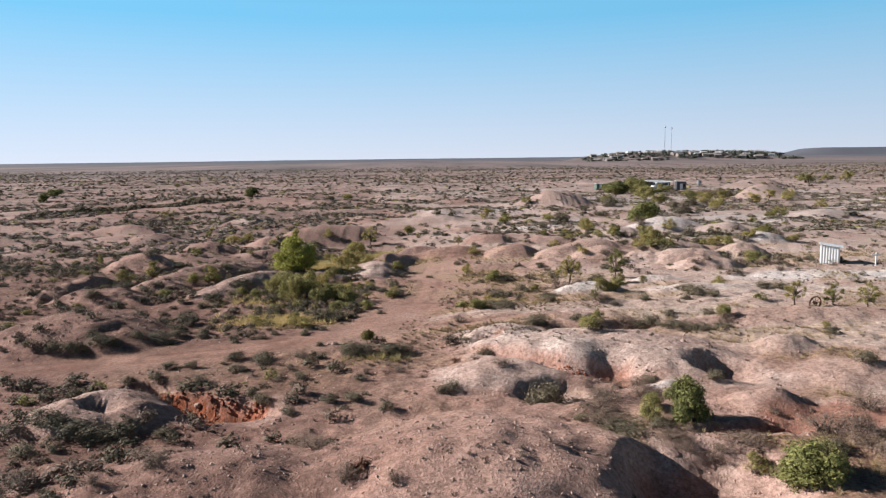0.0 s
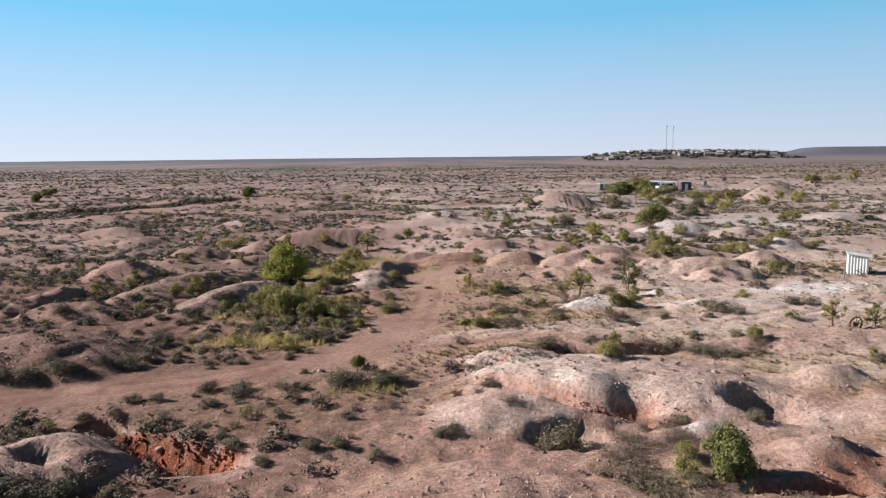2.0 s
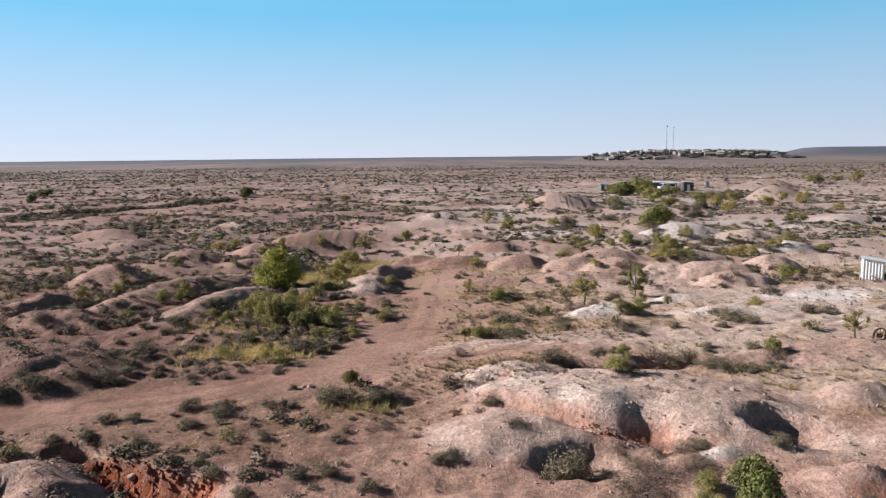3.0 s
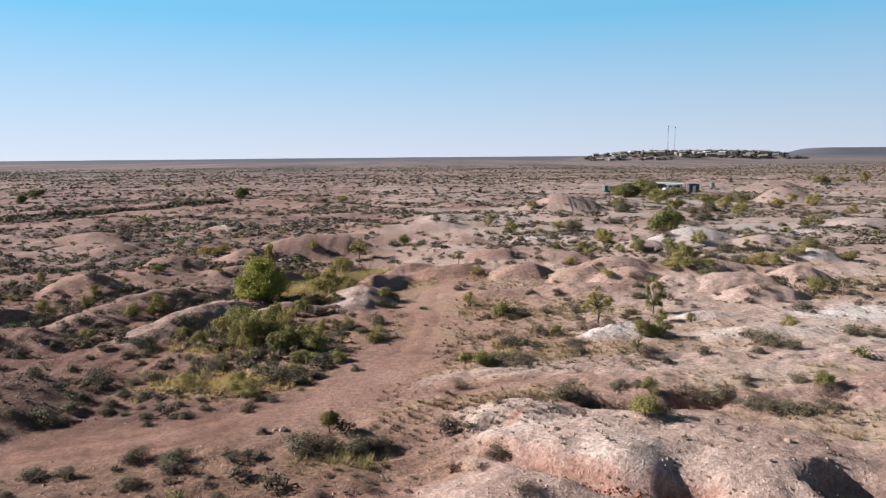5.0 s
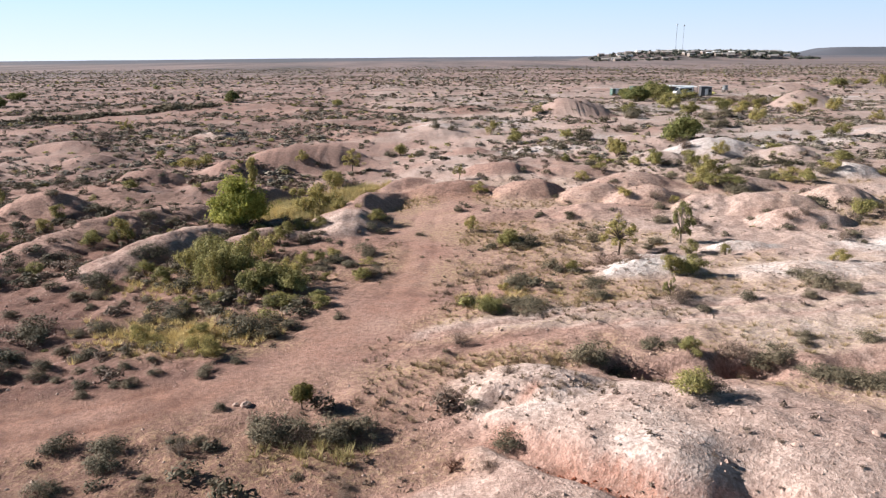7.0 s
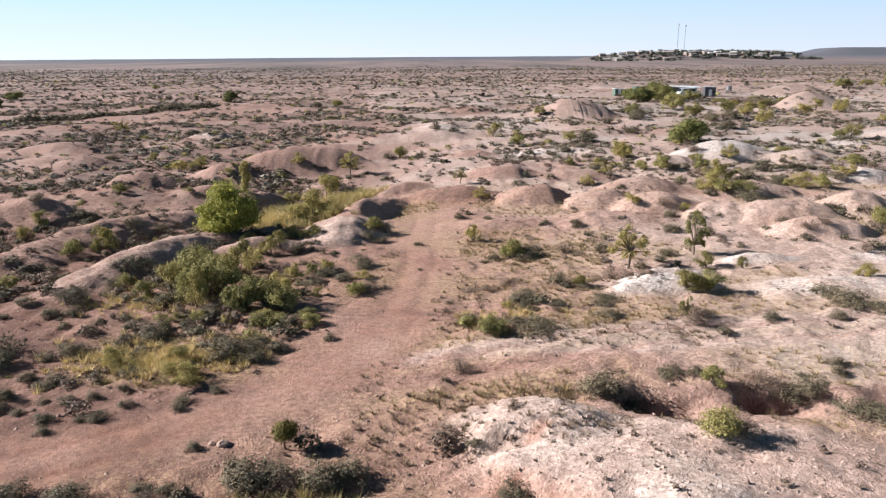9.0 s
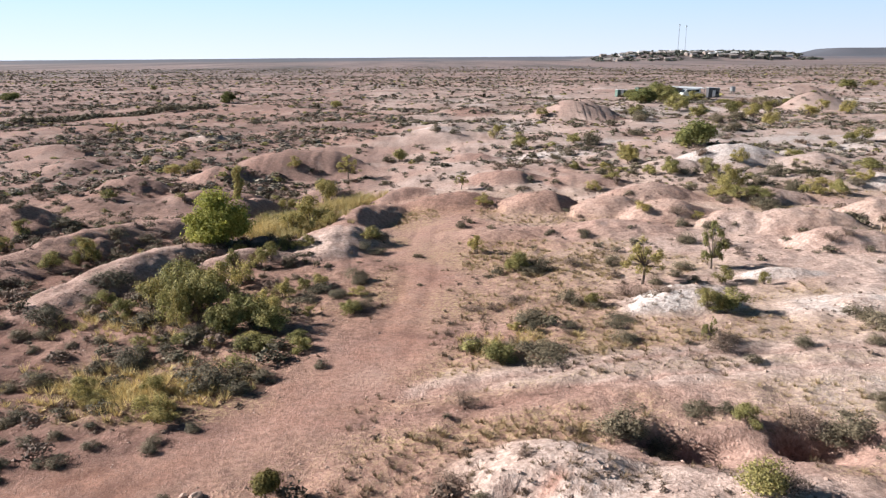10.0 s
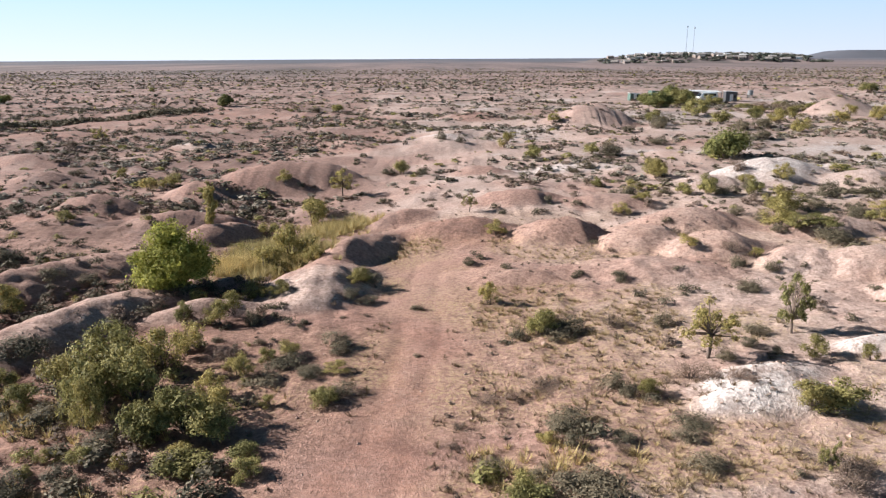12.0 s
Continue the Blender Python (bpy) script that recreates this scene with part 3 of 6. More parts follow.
patch(-11.5, 87.0, 3.2, 6.0, 0, straw=1.3)
patch(1.2, 74.0, 6.0, 2.0, 0, straw=0.5)
patch(2.5, 58.6, 6.5, 2.4, 3, straw=0.8)
patch(-1.0, 53.0, 4.0, 2.0, 0, straw=0.5)
patch(8.0, 71.0, 9.0, 3.0, 0, straw=0.7)
patch(-3.5, 86.0, 3.0, 4.0, 0, straw=0.8)
patch(-4.6, 78.6, 1.6, 2.4, 0, straw=0.8)
patch(-3.6, 47.0, 4.0, 2.0, 0, straw=0.5)
patch(7.0, 36.0, 6.0, 2.0, 0, straw=0.45)
patch(30.0, 78.0, 12.0, 2.2, 0, straw=0.5)
patch(-0.5, 79.0, 4.5, 5.5, 0, pale=0.42, red=0.6)
patch(-4.2, 68.5, 1.3, 3.2, 0, straw=0.9)
patch(-1.0, 66.0, 2.0, 3.0, 0, straw=0.5)
patch(-38.0, 100.0, 24.0, 2.6, 12, pale=0.3, red=0.85)
patch(-56.0, 204.0, 30.0, 34.0, 20, pale=0.36, red=0.8)
patch(-70.0, 166.0, 26.0, 5.0, 20, pale=0.4, red=0.8)
patch(0.0, 89.0, 6.0, 3.0, 0, pale=0.3, red=0.8, straw=0.3)
patch(32.0, 104.0, 16.0, 9.0, 0, pale=0.82, red=0.1)
patch(55.0, 112.0, 16.0, 10.0, 0, pale=0.8, red=0.15)
patch(45.0, 92.0, 12.0, 4.0, 0, pale=0.75, red=0.15)
patch(400.0, 1395.0, 150.0, 22.0, 0, pale=0.9, red=0.2)
patch(330.0, 820.0, 150.0, 9.0, 69, pale=0.5, red=0.9)
patch(122.0, 395.0, 32.0, 7.0, 30, pale=0.5, red=0.9)
patch(10.0, 33.0, 5.5, 3.6, 0, pale=0.12, red=0.7, straw=0.3)
patch(12.5, 34.5, 6.0, 4.0, 0, pale=0.14, red=0.8, straw=0.35)

# ---------------------------------------------------------------- the ground, one sheet to the horizon
def steps_out(start, stop, first, growth):
    out, here, size = [], start, first
    while abs(here - start) < abs(stop - start):
        here += size if stop > start else -size
        size *= growth
        out.append(here)
    return out


def build_ground():
    xs = np.array(steps_out(-34, -4600, 0.24, 1.04)[::-1] + list(np.arange(-34, 36, 0.25)) + steps_out(36, 4600, 0.24, 1.04))
    ys = np.array(steps_out(22, -600, 0.5, 1.18)[::-1] + list(np.arange(22, 80, 0.235)) + steps_out(80, 4800, 0.24, 1.03))
    gx, gy = np.meshgrid(xs, ys)
    x, y = gx.ravel(), gy.ravel()
    z, pale, red, orange, straw = land(x, y)
    nx, ny = len(xs), len(ys)
    i = (np.arange(ny - 1)[:, None] * nx + np.arange(nx - 1)).ravel()
    faces = np.stack([i, i + 1, i + nx + 1, i + nx], 1)
    me = bpy.data.meshes.new("ground")
    me.vertices.add(len(x))
    me.vertices.foreach_set("co", np.stack([x, y, z], 1).ravel())
    me.loops.add(faces.size)
    me.loops.foreach_set("vertex_index", faces.ravel())
    me.polygons.add(len(faces))
    me.polygons.foreach_set("loop_start", np.arange(len(faces)) * 4)
    me.polygons.foreach_set("use_smooth", np.ones(len(faces), bool))
    me.update(calc_edges=True)
    scrub = 0.45 * step(82, 110, y) + 0.55 * step(150, 420, y)
    clods = 1 - 0.6 * (1 - step(1.0, 2.6, track_mask(x, y)))
    # painted haze tint: patchy past 1.2 km, whole past 3.1 km, mesa included
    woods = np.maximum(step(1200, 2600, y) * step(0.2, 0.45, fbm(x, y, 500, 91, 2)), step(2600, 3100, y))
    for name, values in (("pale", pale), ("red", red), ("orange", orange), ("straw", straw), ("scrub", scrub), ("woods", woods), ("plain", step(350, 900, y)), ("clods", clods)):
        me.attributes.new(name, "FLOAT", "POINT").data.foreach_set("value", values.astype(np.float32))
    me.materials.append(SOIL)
    return tagged(new("ground", me), "dry pink and cream soil dug into heaps and pits", "ground", kind="structure")


build_ground()

# ---------------------------------------------------------------- building blocks for plants and things
def mesh_of(name, verts, faces, material, smooth=False):
    """A mesh from arrays of points and of faces with the same number of corners."""
    verts, faces = np.asarray(verts, float), np.asarray(faces, int)
    me = bpy.data.meshes.new(name)
    me.vertices.add(len(verts))
    me.vertices.foreach_set("co", verts.ravel())
    me.loops.add(faces.size)
    me.loops.foreach_set("vertex_index", faces.ravel())
    me.polygons.add(len(faces))
    me.polygons.foreach_set("loop_start", np.arange(len(faces)) * faces.shape[1])
    me.polygons.foreach_set("use_smooth", np.full(len(faces), smooth))
    me.update(calc_edges=True)
    me.materials.append(material)
    return me


def part(name, bm, material, parent, label=""):
    """Links a bmesh as one mesh under a thing."""
    me = bpy.data.meshes.new(name)
    bm.to_mesh(me)
    bm.free()
    me.materials.append(material)
    ob = new(name, me)
    ob.parent = parent
    return tagged(ob, label)


def array_part(name, verts, faces, material, parent, label="", smooth=False):
    ob = new(name, mesh_of(name, verts, faces, material, smooth))
    ob.parent = parent
    return tagged(ob, label)


def leaf_cloud(rng, blobs, count, size, droop=0.0, long=1.6):
    """Small pointed leaves scattered through oval clumps, thickest towards their skin."""
    blobs = np.asarray(blobs, float)
    weight = blobs[:, 3] * blobs[:, 4] + blobs[:, 4] * blobs[:, 5]
    pick = rng.choice(len(blobs), count, p=weight / weight.sum())
    way = rng.normal(size=(count, 3))
    way /= np.linalg.norm(way, axis=1)[:, None]
    r = rng.random(count) ** 0.38
    lump = 1 + 0.22 * np.sin(way[:, 0] * 5 + pick * 2.1) * np.cos(way[:, 1] * 4 + pick) + 0.12 * np.sin(way[:, 2] * 9 + pick)
    mid = blobs[pick, :3] + way * blobs[pick, 3:6] * (r * lump)[:, None]
    mid[:, 2] = np.maximum(mid[:, 2], 0.02)
    up = way * 0.9 + rng.normal(size=(count, 3)) * 0.38 + np.array([0, 0, 0.35])
    up /= np.linalg.norm(up, axis=1)[:, None]
    a = np.cross(up, rng.normal(size=(count, 3)))
    a[:, 2] -= droop
    a /= np.linalg.norm(a, axis=1)[:, None]
    b = np.cross(up, a)
    s = size * (0.6 + 0.8 * rng.random(count))[:, None]
    verts = np.stack([mid - a * s * long / 2 + b * s * 0.4, mid - a * s * long / 2 - b * s * 0.4, mid + a * s * long / 2], 1)
    return verts.reshape(-1, 3), np.arange(count * 3).reshape(-1, 3)


def limbs(rng, paths, sides=4):
    """Tapered round limbs along paths of (x, y, z, radius)."""
    verts, faces = [], []
    for path in paths:
        start = len(verts)
        pts = np.asarray(path, float)
        for k, (x, y, z, r) in enumerate(pts):
            ahead = pts[min(k + 1, len(pts) - 1), :3] - pts[max(k - 1, 0), :3]
            ahead /= np.linalg.norm(ahead) + 1e-9
            side = np.cross(ahead, (0.3, 0.9, 0.2))
            side /= np.linalg.norm(side) + 1e-9
            other = np.cross(ahead, side)
            for n in range(sides):
                w = 2 * math.pi * n / sides
                verts.append(np.array([x, y, z]) + r * (math.cos(w) * side + math.sin(w) * other))
        for k in range(len(pts) - 1):
            for n in range(sides):
                q, o = start + k * sides, (n + 1) % sides
                faces.append((q + n, q + o, q + sides + o, q + sides + n))
    return np.array(verts), np.array(faces)


def stems_to(rng, ends, radius, root=0.06, bow=0.12):
    """Bowed stems from near the foot to each end point."""
    paths = []
    for x, y, z in ends:
        fx, fy = rng.normal() * root, rng.normal() * root
        path = []
        for k in range(4):
            f = k / 3
            out = f + bow * math.sin(math.pi * f)
            path.append((fx + (x - fx) * f, fy + (y - fy) * f, -0.04 + (z + 0.04) * min(out, 1.05), radius * (1 - 0.75 * f)))
        paths.append(path)
    return limbs(rng, paths)


def clumps(rng, n, wide, low, high, size):
    """Oval clumps within a plant one metre wide: (x, y, z, rx, ry, rz)."""
    out = []
    for _ in range(n):
        w, r = rng.random() * 2 * math.pi, math.sqrt(rng.random()) * wide
        z = low + (high - low) * rng.random() * (1 - 0.45 * r / wide)
        s = size * (0.7 + 0.6 * rng.random())
        out.append((r * math.cos(w), r * math.sin(w), z, s, s, s * 0.85))
    return out


# kind: variants, clumps, spread, low, high, clump size, leaves, leaf size, leaf, stem radius, name
KINDS = {
    "salt": (6, 15, 0.36, 0.1, 0.68, 0.17, 2500, 0.03, SALT_LEAF, 0.014, "saltbush"),
    "dry": (4, 12, 0.36, 0.15, 0.75, 0.2, 2200, 0.022, DRY_LEAF, 0.011, "dry_shrub"),
    "green": (5, 16, 0.35, 0.15, 0.82, 0.18, 3200, 0.032, SHRUB_LEAF, 0.016, "green_shrub"),
    "yellow": (5, 16, 0.37, 0.2, 0.82, 0.16, 2700, 0.03, YELLOW_LEAF, 0.016, "wattle_shrub"),
    "dense": (3, 34, 0.36, 0.12, 0.82, 0.16, 7000, 0.034, TREE_LEAF, 0.03, "dense_tree"),
    "pepper": (1, 46, 0.34, 0.1, 0.8, 0.16, 26000, 0.026, PEPPER_LEAF, 0.03, "pepper_tree"),
}
MADE = {}


def build_bush(kind, variant):
    v, n, wide, low, high, size, leaves, leaf, leaf_mat, radius, name = KINDS[kind]
    rng = np.random.default_rng(100 * variant + sum(map(ord, kind)))
    blobs = clumps(rng, n, wide, low, high, size)
    if kind in ("pepper", "dense"):
        blobs.append((0, 0, 0.42, 0.36, 0.36, 0.4))
    elif kind in ("salt", "dry"):
        blobs.append((rng.normal() * 0.05, rng.normal() * 0.05, 0.36, 0.42, 0.4, 0.42))
    base = new(name)
    ends = [(b[0] * 0.9, b[1] * 0.9, b[2]) for b in blobs[: 10 if kind != "dry" else 10]]
    if kind == "dry":
        ends += [(b[0] * 1.2, b[1] * 1.2, b[2] + 0.18) for b in blobs]
    sv, sf = stems_to(rng, ends, radius)
    array_part("woody_base", sv, sf, BARK, base, "bare grey-brown stems")
    lv, lf = leaf_cloud(rng, blobs, leaves, leaf, droop=0.8 if kind == "pepper" else 0.0)
    array_part("foliage" if kind != "pepper" else "crown", lv, lf, leaf_mat, base)
    return base


def build_tree(kind, variant):
    """A small open tree: leaning trunk, forked limbs and a loose crown of leaf clumps; one metre wide and high."""
    rng = np.random.default_rng(900 + variant * 7 + len(kind))
    fork = 0.22 if kind == "tree" else 0.36
    name = {"tree": "small_tree", "gold": "wattle_tree", "column": "column_tree", "mop": "mop_tree"}[kind]
    base = new(name)
    if kind == "column":
        blobs = [(rng.normal() * 0.1, rng.normal() * 0.1, z, 0.3, 0.3, 0.13) for z in np.linspace(0.12, 0.9, 9)]
    elif kind == "mop":
        blobs = [(rng.normal() * 0.09, rng.normal() * 0.09, 0.68 + rng.normal() * 0.03, 0.36, 0.36, 0.28) for _ in range(5)]
    else:
        blobs = [(x, y, max(z, fork), s * 0.5, s * 0.5, s * 0.42) for x, y, z, s, *_ in clumps(rng, 30, 0.42, fork * 0.8, 1.0, 0.19)]
    lean = rng.normal() * 0.04
    trunk = [(0, 0, -0.05, 0.035), (lean, 0.01, fork * 0.5, 0.028), (lean * 1.5, 0, fork, 0.022)]
    if kind == "column":
        trunk.append((0, 0, 0.85, 0.01))
    tv, tf = limbs(rng, [trunk], 7)
    array_part("trunk", tv, tf, BARK, base, "thin dark trunk", smooth=True)
    if kind != "column":
        paths = []
        for x, y, z, *_ in blobs:
            paths.append([(lean * 1.5, 0, fork, 0.016), (x * 0.45, y * 0.45, fork + (z - fork) * 0.6, 0.011), (x, y, z, 0.004)])
        bv, bf = limbs(rng, paths)
        array_part("branching", bv, bf, BARK, base)
    leaf_mat = {"tree": SHRUB_LEAF, "gold": YELLOW_LEAF, "column": YELLOW_LEAF, "mop": MOP_LEAF}[kind]
    count = {"tree": 2600, "gold": 2100, "column": 2600, "mop": 3600}[kind]
    lv, lf = leaf_cloud(rng, blobs, count, {"column": 0.05, "mop": 0.042}[kind] if kind in ("column", "mop") else 0.026, long=2.0)
    array_part("crown", lv, lf, leaf_mat, base)
    return base


PLANTS = []


def salt(x, y, w, h=0.0):
    PLANTS.append(("salt", x, y, w, h or w * 0.62))


def dry(x, y, w, h=0.0):
    PLANTS.append(("dry", x, y, w, h or w * 0.6))


def green(x, y, w, h=0.0):
    PLANTS.append(("green", x, y, w, h or w * 0.8))


def yellow(x, y, w, h=0.0):
    PLANTS.append(("yellow", x, y, w, h or w * 0.8))


def dense(x, y, w, h=0.0):
    PLANTS.append(("dense", x, y, w, h or w * 0.85))


def tree(x, y, w, h, kind="tree"):
    PLANTS.append((kind, x, y, w, h))


WORDS = {
    "salt": ("grey-green saltbush", "bush", "saltbushes on the opal field"),
    "dry": ("half-dead brown twiggy shrub", "bush", "dry shrubs on the opal field"),
    "green": ("leafy dull green shrub", "bush", "green shrubs on the opal field"),
    "yellow": ("open yellow-green wattle shrub", "bush", "wattle shrubs on the opal field"),
    "dense": ("dense dark green leafy tree", "tree", "dense trees on the plain"),
    "pepper": ("big dome-shaped bright green pepper tree", "tree", ""),
    "tree": ("small open green tree with thin trunk", "tree", "small open trees"),
    "gold": ("spindly yellow-green wattle tree", "tree", "small open trees"),
    "column": ("narrow upright yellow-green tree", "tree", ""),
    "mop": ("little round-topped tree on bare stem", "tree", ""),
}


def plant_all():
    xs, ys = np.array([p[1] for p in PLANTS]), np.array([p[2] for p in PLANTS])
    zs, pales, reds, *_ = land(xs, ys)
    rng = np.random.default_rng(4)
    for (kind, x, y, w, h), z, pale, red in zip(PLANTS, zs, pales, reds):
        variants = KINDS[kind][0] if kind in KINDS else 3
        variant = int(rng.integers(variants))
        size = Vector((w * rng.uniform(0.93, 1.07), w * rng.uniform(0.85, 1.05), h))
        turn = Matrix.LocRotScale((x, y, z - 0.03), Euler((0, 0, rng.uniform(0, 6.28))), None)
        if (kind, variant) in MADE:
            first = MADE[kind, variant]
            ob = copy_thing(first, turn @ Matrix.Diagonal((size.x / first.scale.x, size.y / first.scale.y, size.z / first.scale.z, 1)))
        else:
            ob = build_bush(kind, variant) if kind in KINDS else build_tree(kind, variant)
            ob.matrix_basis = turn @ Matrix.Diagonal((*size, 1))
            MADE[kind, variant] = ob
        what, category, group = WORDS[kind]
        ground_word = "pale soil" if pale > 0.6 else "red-brown soil" if pale < 0.36 else "pink gravelly soil"
        size_word = "" if kind in ("pepper", "mop", "column", "tree", "gold", "dense") else "small " if w < 0.75 else "wide " if w > 1.8 else "low " if h < 0.8 else ""
        tagged(ob, f"{size_word}{what} on {ground_word}", category, group)


# right, round the camp and the white heap
green(21.66, 101.35, 2.02, 1.82)
yellow(23.57, 92.81, 2.40, 2.53)
yellow(26.41, 104.29, 1.95, 1.32)
salt(30.64, 98.96, 2.09, 2.27)
salt(28.67, 91.54, 1.89, 1.09)
yellow(32.09, 93.52, 2.43, 0.85)
green(42.56, 103.11, 3.88, 1.50)
yellow(34.98, 92.56, 1.92, 0.87)
green(41.38, 115.50, 2.57, 1.51)
yellow(60.29, 160.34, 3.83, 3.73)
salt(57.13, 166.79, 4.50, 2.89)
yellow(64.47, 176.39, 4.28, 3.10)
salt(52.59, 165.46, 3.47, 2.88)
dry(79.63, 204.71, 7.62, 4.28)
yellow(75.58, 175.78, 4.80, 3.09)
yellow(89.09, 185.09, 3.97, 4.46)
green(157.58, 299.78, 8.75, 5.71)
yellow(170.87, 306.89, 5.99, 3.92)
yellow(178.80, 306.54, 6.99, 5.90)
yellow(58.77, 130.48, 3.36, 2.90)
yellow(21.02, 113.35, 2.79, 2.69)
salt(20.80, 130.53, 4.07, 2.82)
yellow(15.82, 103.30, 2.20, 1.28)
green(43.42, 183.71, 4.46, 3.24)
salt(50.35, 152.77, 3.16, 2.62)
yellow(40.31, 91.98, 2.38, 1.33)
salt(43.25, 101.02, 1.62, 1.02)
yellow(29.74, 89.13, 2.05, 1.05)
green(21.95, 86.83, 2.18, 1.19)
salt(26.76, 93.70, 1.45, 1.16)
dry(61.18, 153.53, 1.82, 1.77)
salt(55.43, 133.95, 1.93, 1.10)
green(23.44, 86.23, 2.37, 1.18)
yellow(32.46, 91.44, 1.65, 1.11)
dry(27.63, 109.24, 2.36, 1.99)
salt(56.69, 128.66, 2.20, 1.03)
salt(33.16, 165.56, 2.96, 1.90)
salt(31.35, 143.82, 3.34, 1.57)
# middle of the big clump
green(-13.68, 64.30, 1.91, 2.62)
green(-12.25, 64.84, 2.18, 2.66)
yellow(-12.38, 67.51, 2.15, 2.28)
green(-8.93, 62.26, 1.74, 1.57)
green(-13.87, 67.93, 1.93, 2.35)
salt(-10.86, 64.85, 1.61, 0.85)
salt(-12.09, 62.09, 1.60, 0.62)
green(-10.66, 62.73, 1.78, 1.89)
yellow(-12.00, 69.40, 1.79, 1.82)
salt(-18.17, 68.48, 2.50, 1.14)
dry(-16.28, 67.78, 1.79, 0.96)
salt(-7.58, 67.82, 1.80, 0.71)
yellow(-5.69, 67.18, 1.32, 0.51)
salt(-5.25, 65.33, 1.22, 0.70)
# foreground
salt(-18.55, 38.31, 1.94, 0.91)
salt(-17.39, 37.78, 2.33, 1.06)
salt(-16.19, 37.88, 1.93, 1.00)
salt(-15.26, 37.94, 1.60, 0.93)
salt(-13.73, 38.11, 1.08, 0.67)
salt(-18.30, 36.42, 1.41, 0.78)
dry(-7.86, 36.35, 1.84, 0.61)
dry(-12.71, 33.57, 1.43, 0.57)
salt(-10.74, 41.48, 1.10, 0.76)
salt(-12.35, 41.61, 1.74, 0.43)
salt(-14.27, 44.35, 1.19, 0.70)
green(5.96, 39.05, 1.15, 0.95)
dense(6.90, 37.70, 1.85, 2.35)
dry(3.79, 39.14, 2.52, 0.77)
salt(4.27, 37.41, 2.83, 0.54)
dry(5.78, 36.36, 1.25, 0.50)
salt(1.85, 41.35, 1.95, 1.7)
salt(1.5, 41.1, 1.5, 1.25)
dry(12.76, 35.96, 2.06, 1.27)
salt(16.99, 42.37, 1.55, 0.92)
# big clump and right of the track
green(-13.89, 65.83, 2.71, 2.97)
green(-9.71, 62.64, 2.18, 2.09)
green(-9.36, 60.64, 2.15, 0.90)
green(-7.65, 61.17, 1.19, 0.65)
salt(-14.69, 63.88, 1.72, 0.99)
salt(-13.69, 59.78, 1.90, 0.90)
salt(-12.23, 59.82, 0.95, 0.54)
yellow(-9.04, 63.44, 1.85, 1.37)
green(-5.75, 64.62, 1.19, 0.90)
salt(-8.35, 66.27, 1.91, 0.51)
salt(-6.58, 67.18, 1.32, 0.51)
yellow(-9.61, 67.85, 1.35, 0.41)
green(-14.96, 69.28, 2.04, 2.13)
yellow(0.80, 75.04, 1.38, 1.44)
green(2.94, 71.14, 1.72, 1.36)
salt(3.29, 70.38, 1.92, 0.64)
salt(1.61, 70.52, 0.97, 0.65)
dry(5.96, 71.38, 1.49, 0.73)
salt(8.16, 71.21, 1.12, 1.05)
tree(8.57, 67.45, 2.40, 2.73, "gold")
tree(13.11, 69.97, 1.90, 3.05)
salt(11.49, 69.77, 1.42, 0.83)
salt(4.20, 65.00, 1.19, 1.01)
salt(2.10, 62.40, 1.78, 0.68)
dry(1.86, 65.32, 1.81, 0.36)
yellow(1.36, 61.23, 0.84, 0.51)
salt(2.04, 60.90, 0.66, 0.63)
green(0.35, 58.73, 0.90, 0.87)
salt(-0.28, 60.02, 1.43, 0.44)
salt(0.93, 59.58, 0.93, 0.53)
salt(2.19, 58.96, 1.21, 0.62)
salt(3.51, 61.00, 1.00, 0.38)
salt(6.06, 62.11, 1.57, 0.40)
salt(5.34, 59.61, 1.41, 0.53)
yellow(9.91, 62.46, 1.41, 1.13)
green(10.90, 62.60, 2.31, 1.39)
dry(9.14, 59.10, 1.53, 0.75)
dry(8.53, 64.76, 1.17, 0.46)
yellow(14.54, 66.83, 0.84, 0.90)
dry(-1.51, 61.31, 0.67, 0.35)
dry(-0.23, 64.38, 1.16, 0.34)
salt(-2.67, 74.53, 0.82, 0.42)
salt(-5.26, 75.79, 1.43, 0.58)
salt(-5.13, 78.56, 1.52, 0.78)
# beside the track and behind the cut heap
yellow(-10.99, 54.58, 1.41, 0.77)
yellow(-13.67, 56.28, 1.29, 0.51)
yellow(-14.71, 57.25, 1.33, 0.53)
salt(-10.36, 57.42, 2.46, 1.34)
green(0.28, 58.10, 1.61, 1.01)
salt(1.94, 58.39, 2.55, 0.77)
salt(6.11, 53.49, 1.17, 0.67)
dry(-1.85, 50.52, 1.03, 0.59)
salt(-1.07, 49.55, 0.65, 0.34)
# foreground left
dry(-16.29, 32.66, 1.60)
dry(-13.89, 32.16, 0.84)
dry(-12.29, 32.99, 1.06)
dry(-7.53, 35.26, 1.25)
dry(-6.10, 32.53, 1.19)
dry(-4.56, 31.49, 0.71)
salt(-17.34, 36.67, 0.87)
salt(-25.54, 50.45, 1.10)
salt(-23.30, 50.07, 1.31)
salt(-21.65, 50.55, 1.77)
salt(-24.25, 50.26, 1.32)
salt(-21.10, 50.78, 1.12)
# left middle
salt(-13.46, 48.05, 1.25)
salt(-11.99, 47.83, 1.34)
salt(-12.87, 45.79, 1.10)
salt(-16.54, 46.86, 1.12)
salt(-15.64, 46.95, 0.96)
salt(-17.97, 45.01, 0.92)
salt(-16.77, 45.16, 1.07)
salt(-11.31, 42.28, 0.85)
salt(-9.23, 39.99, 0.95)
salt(-9.42, 50.21, 0.64)
salt(-10.13, 48.12, 0.84)
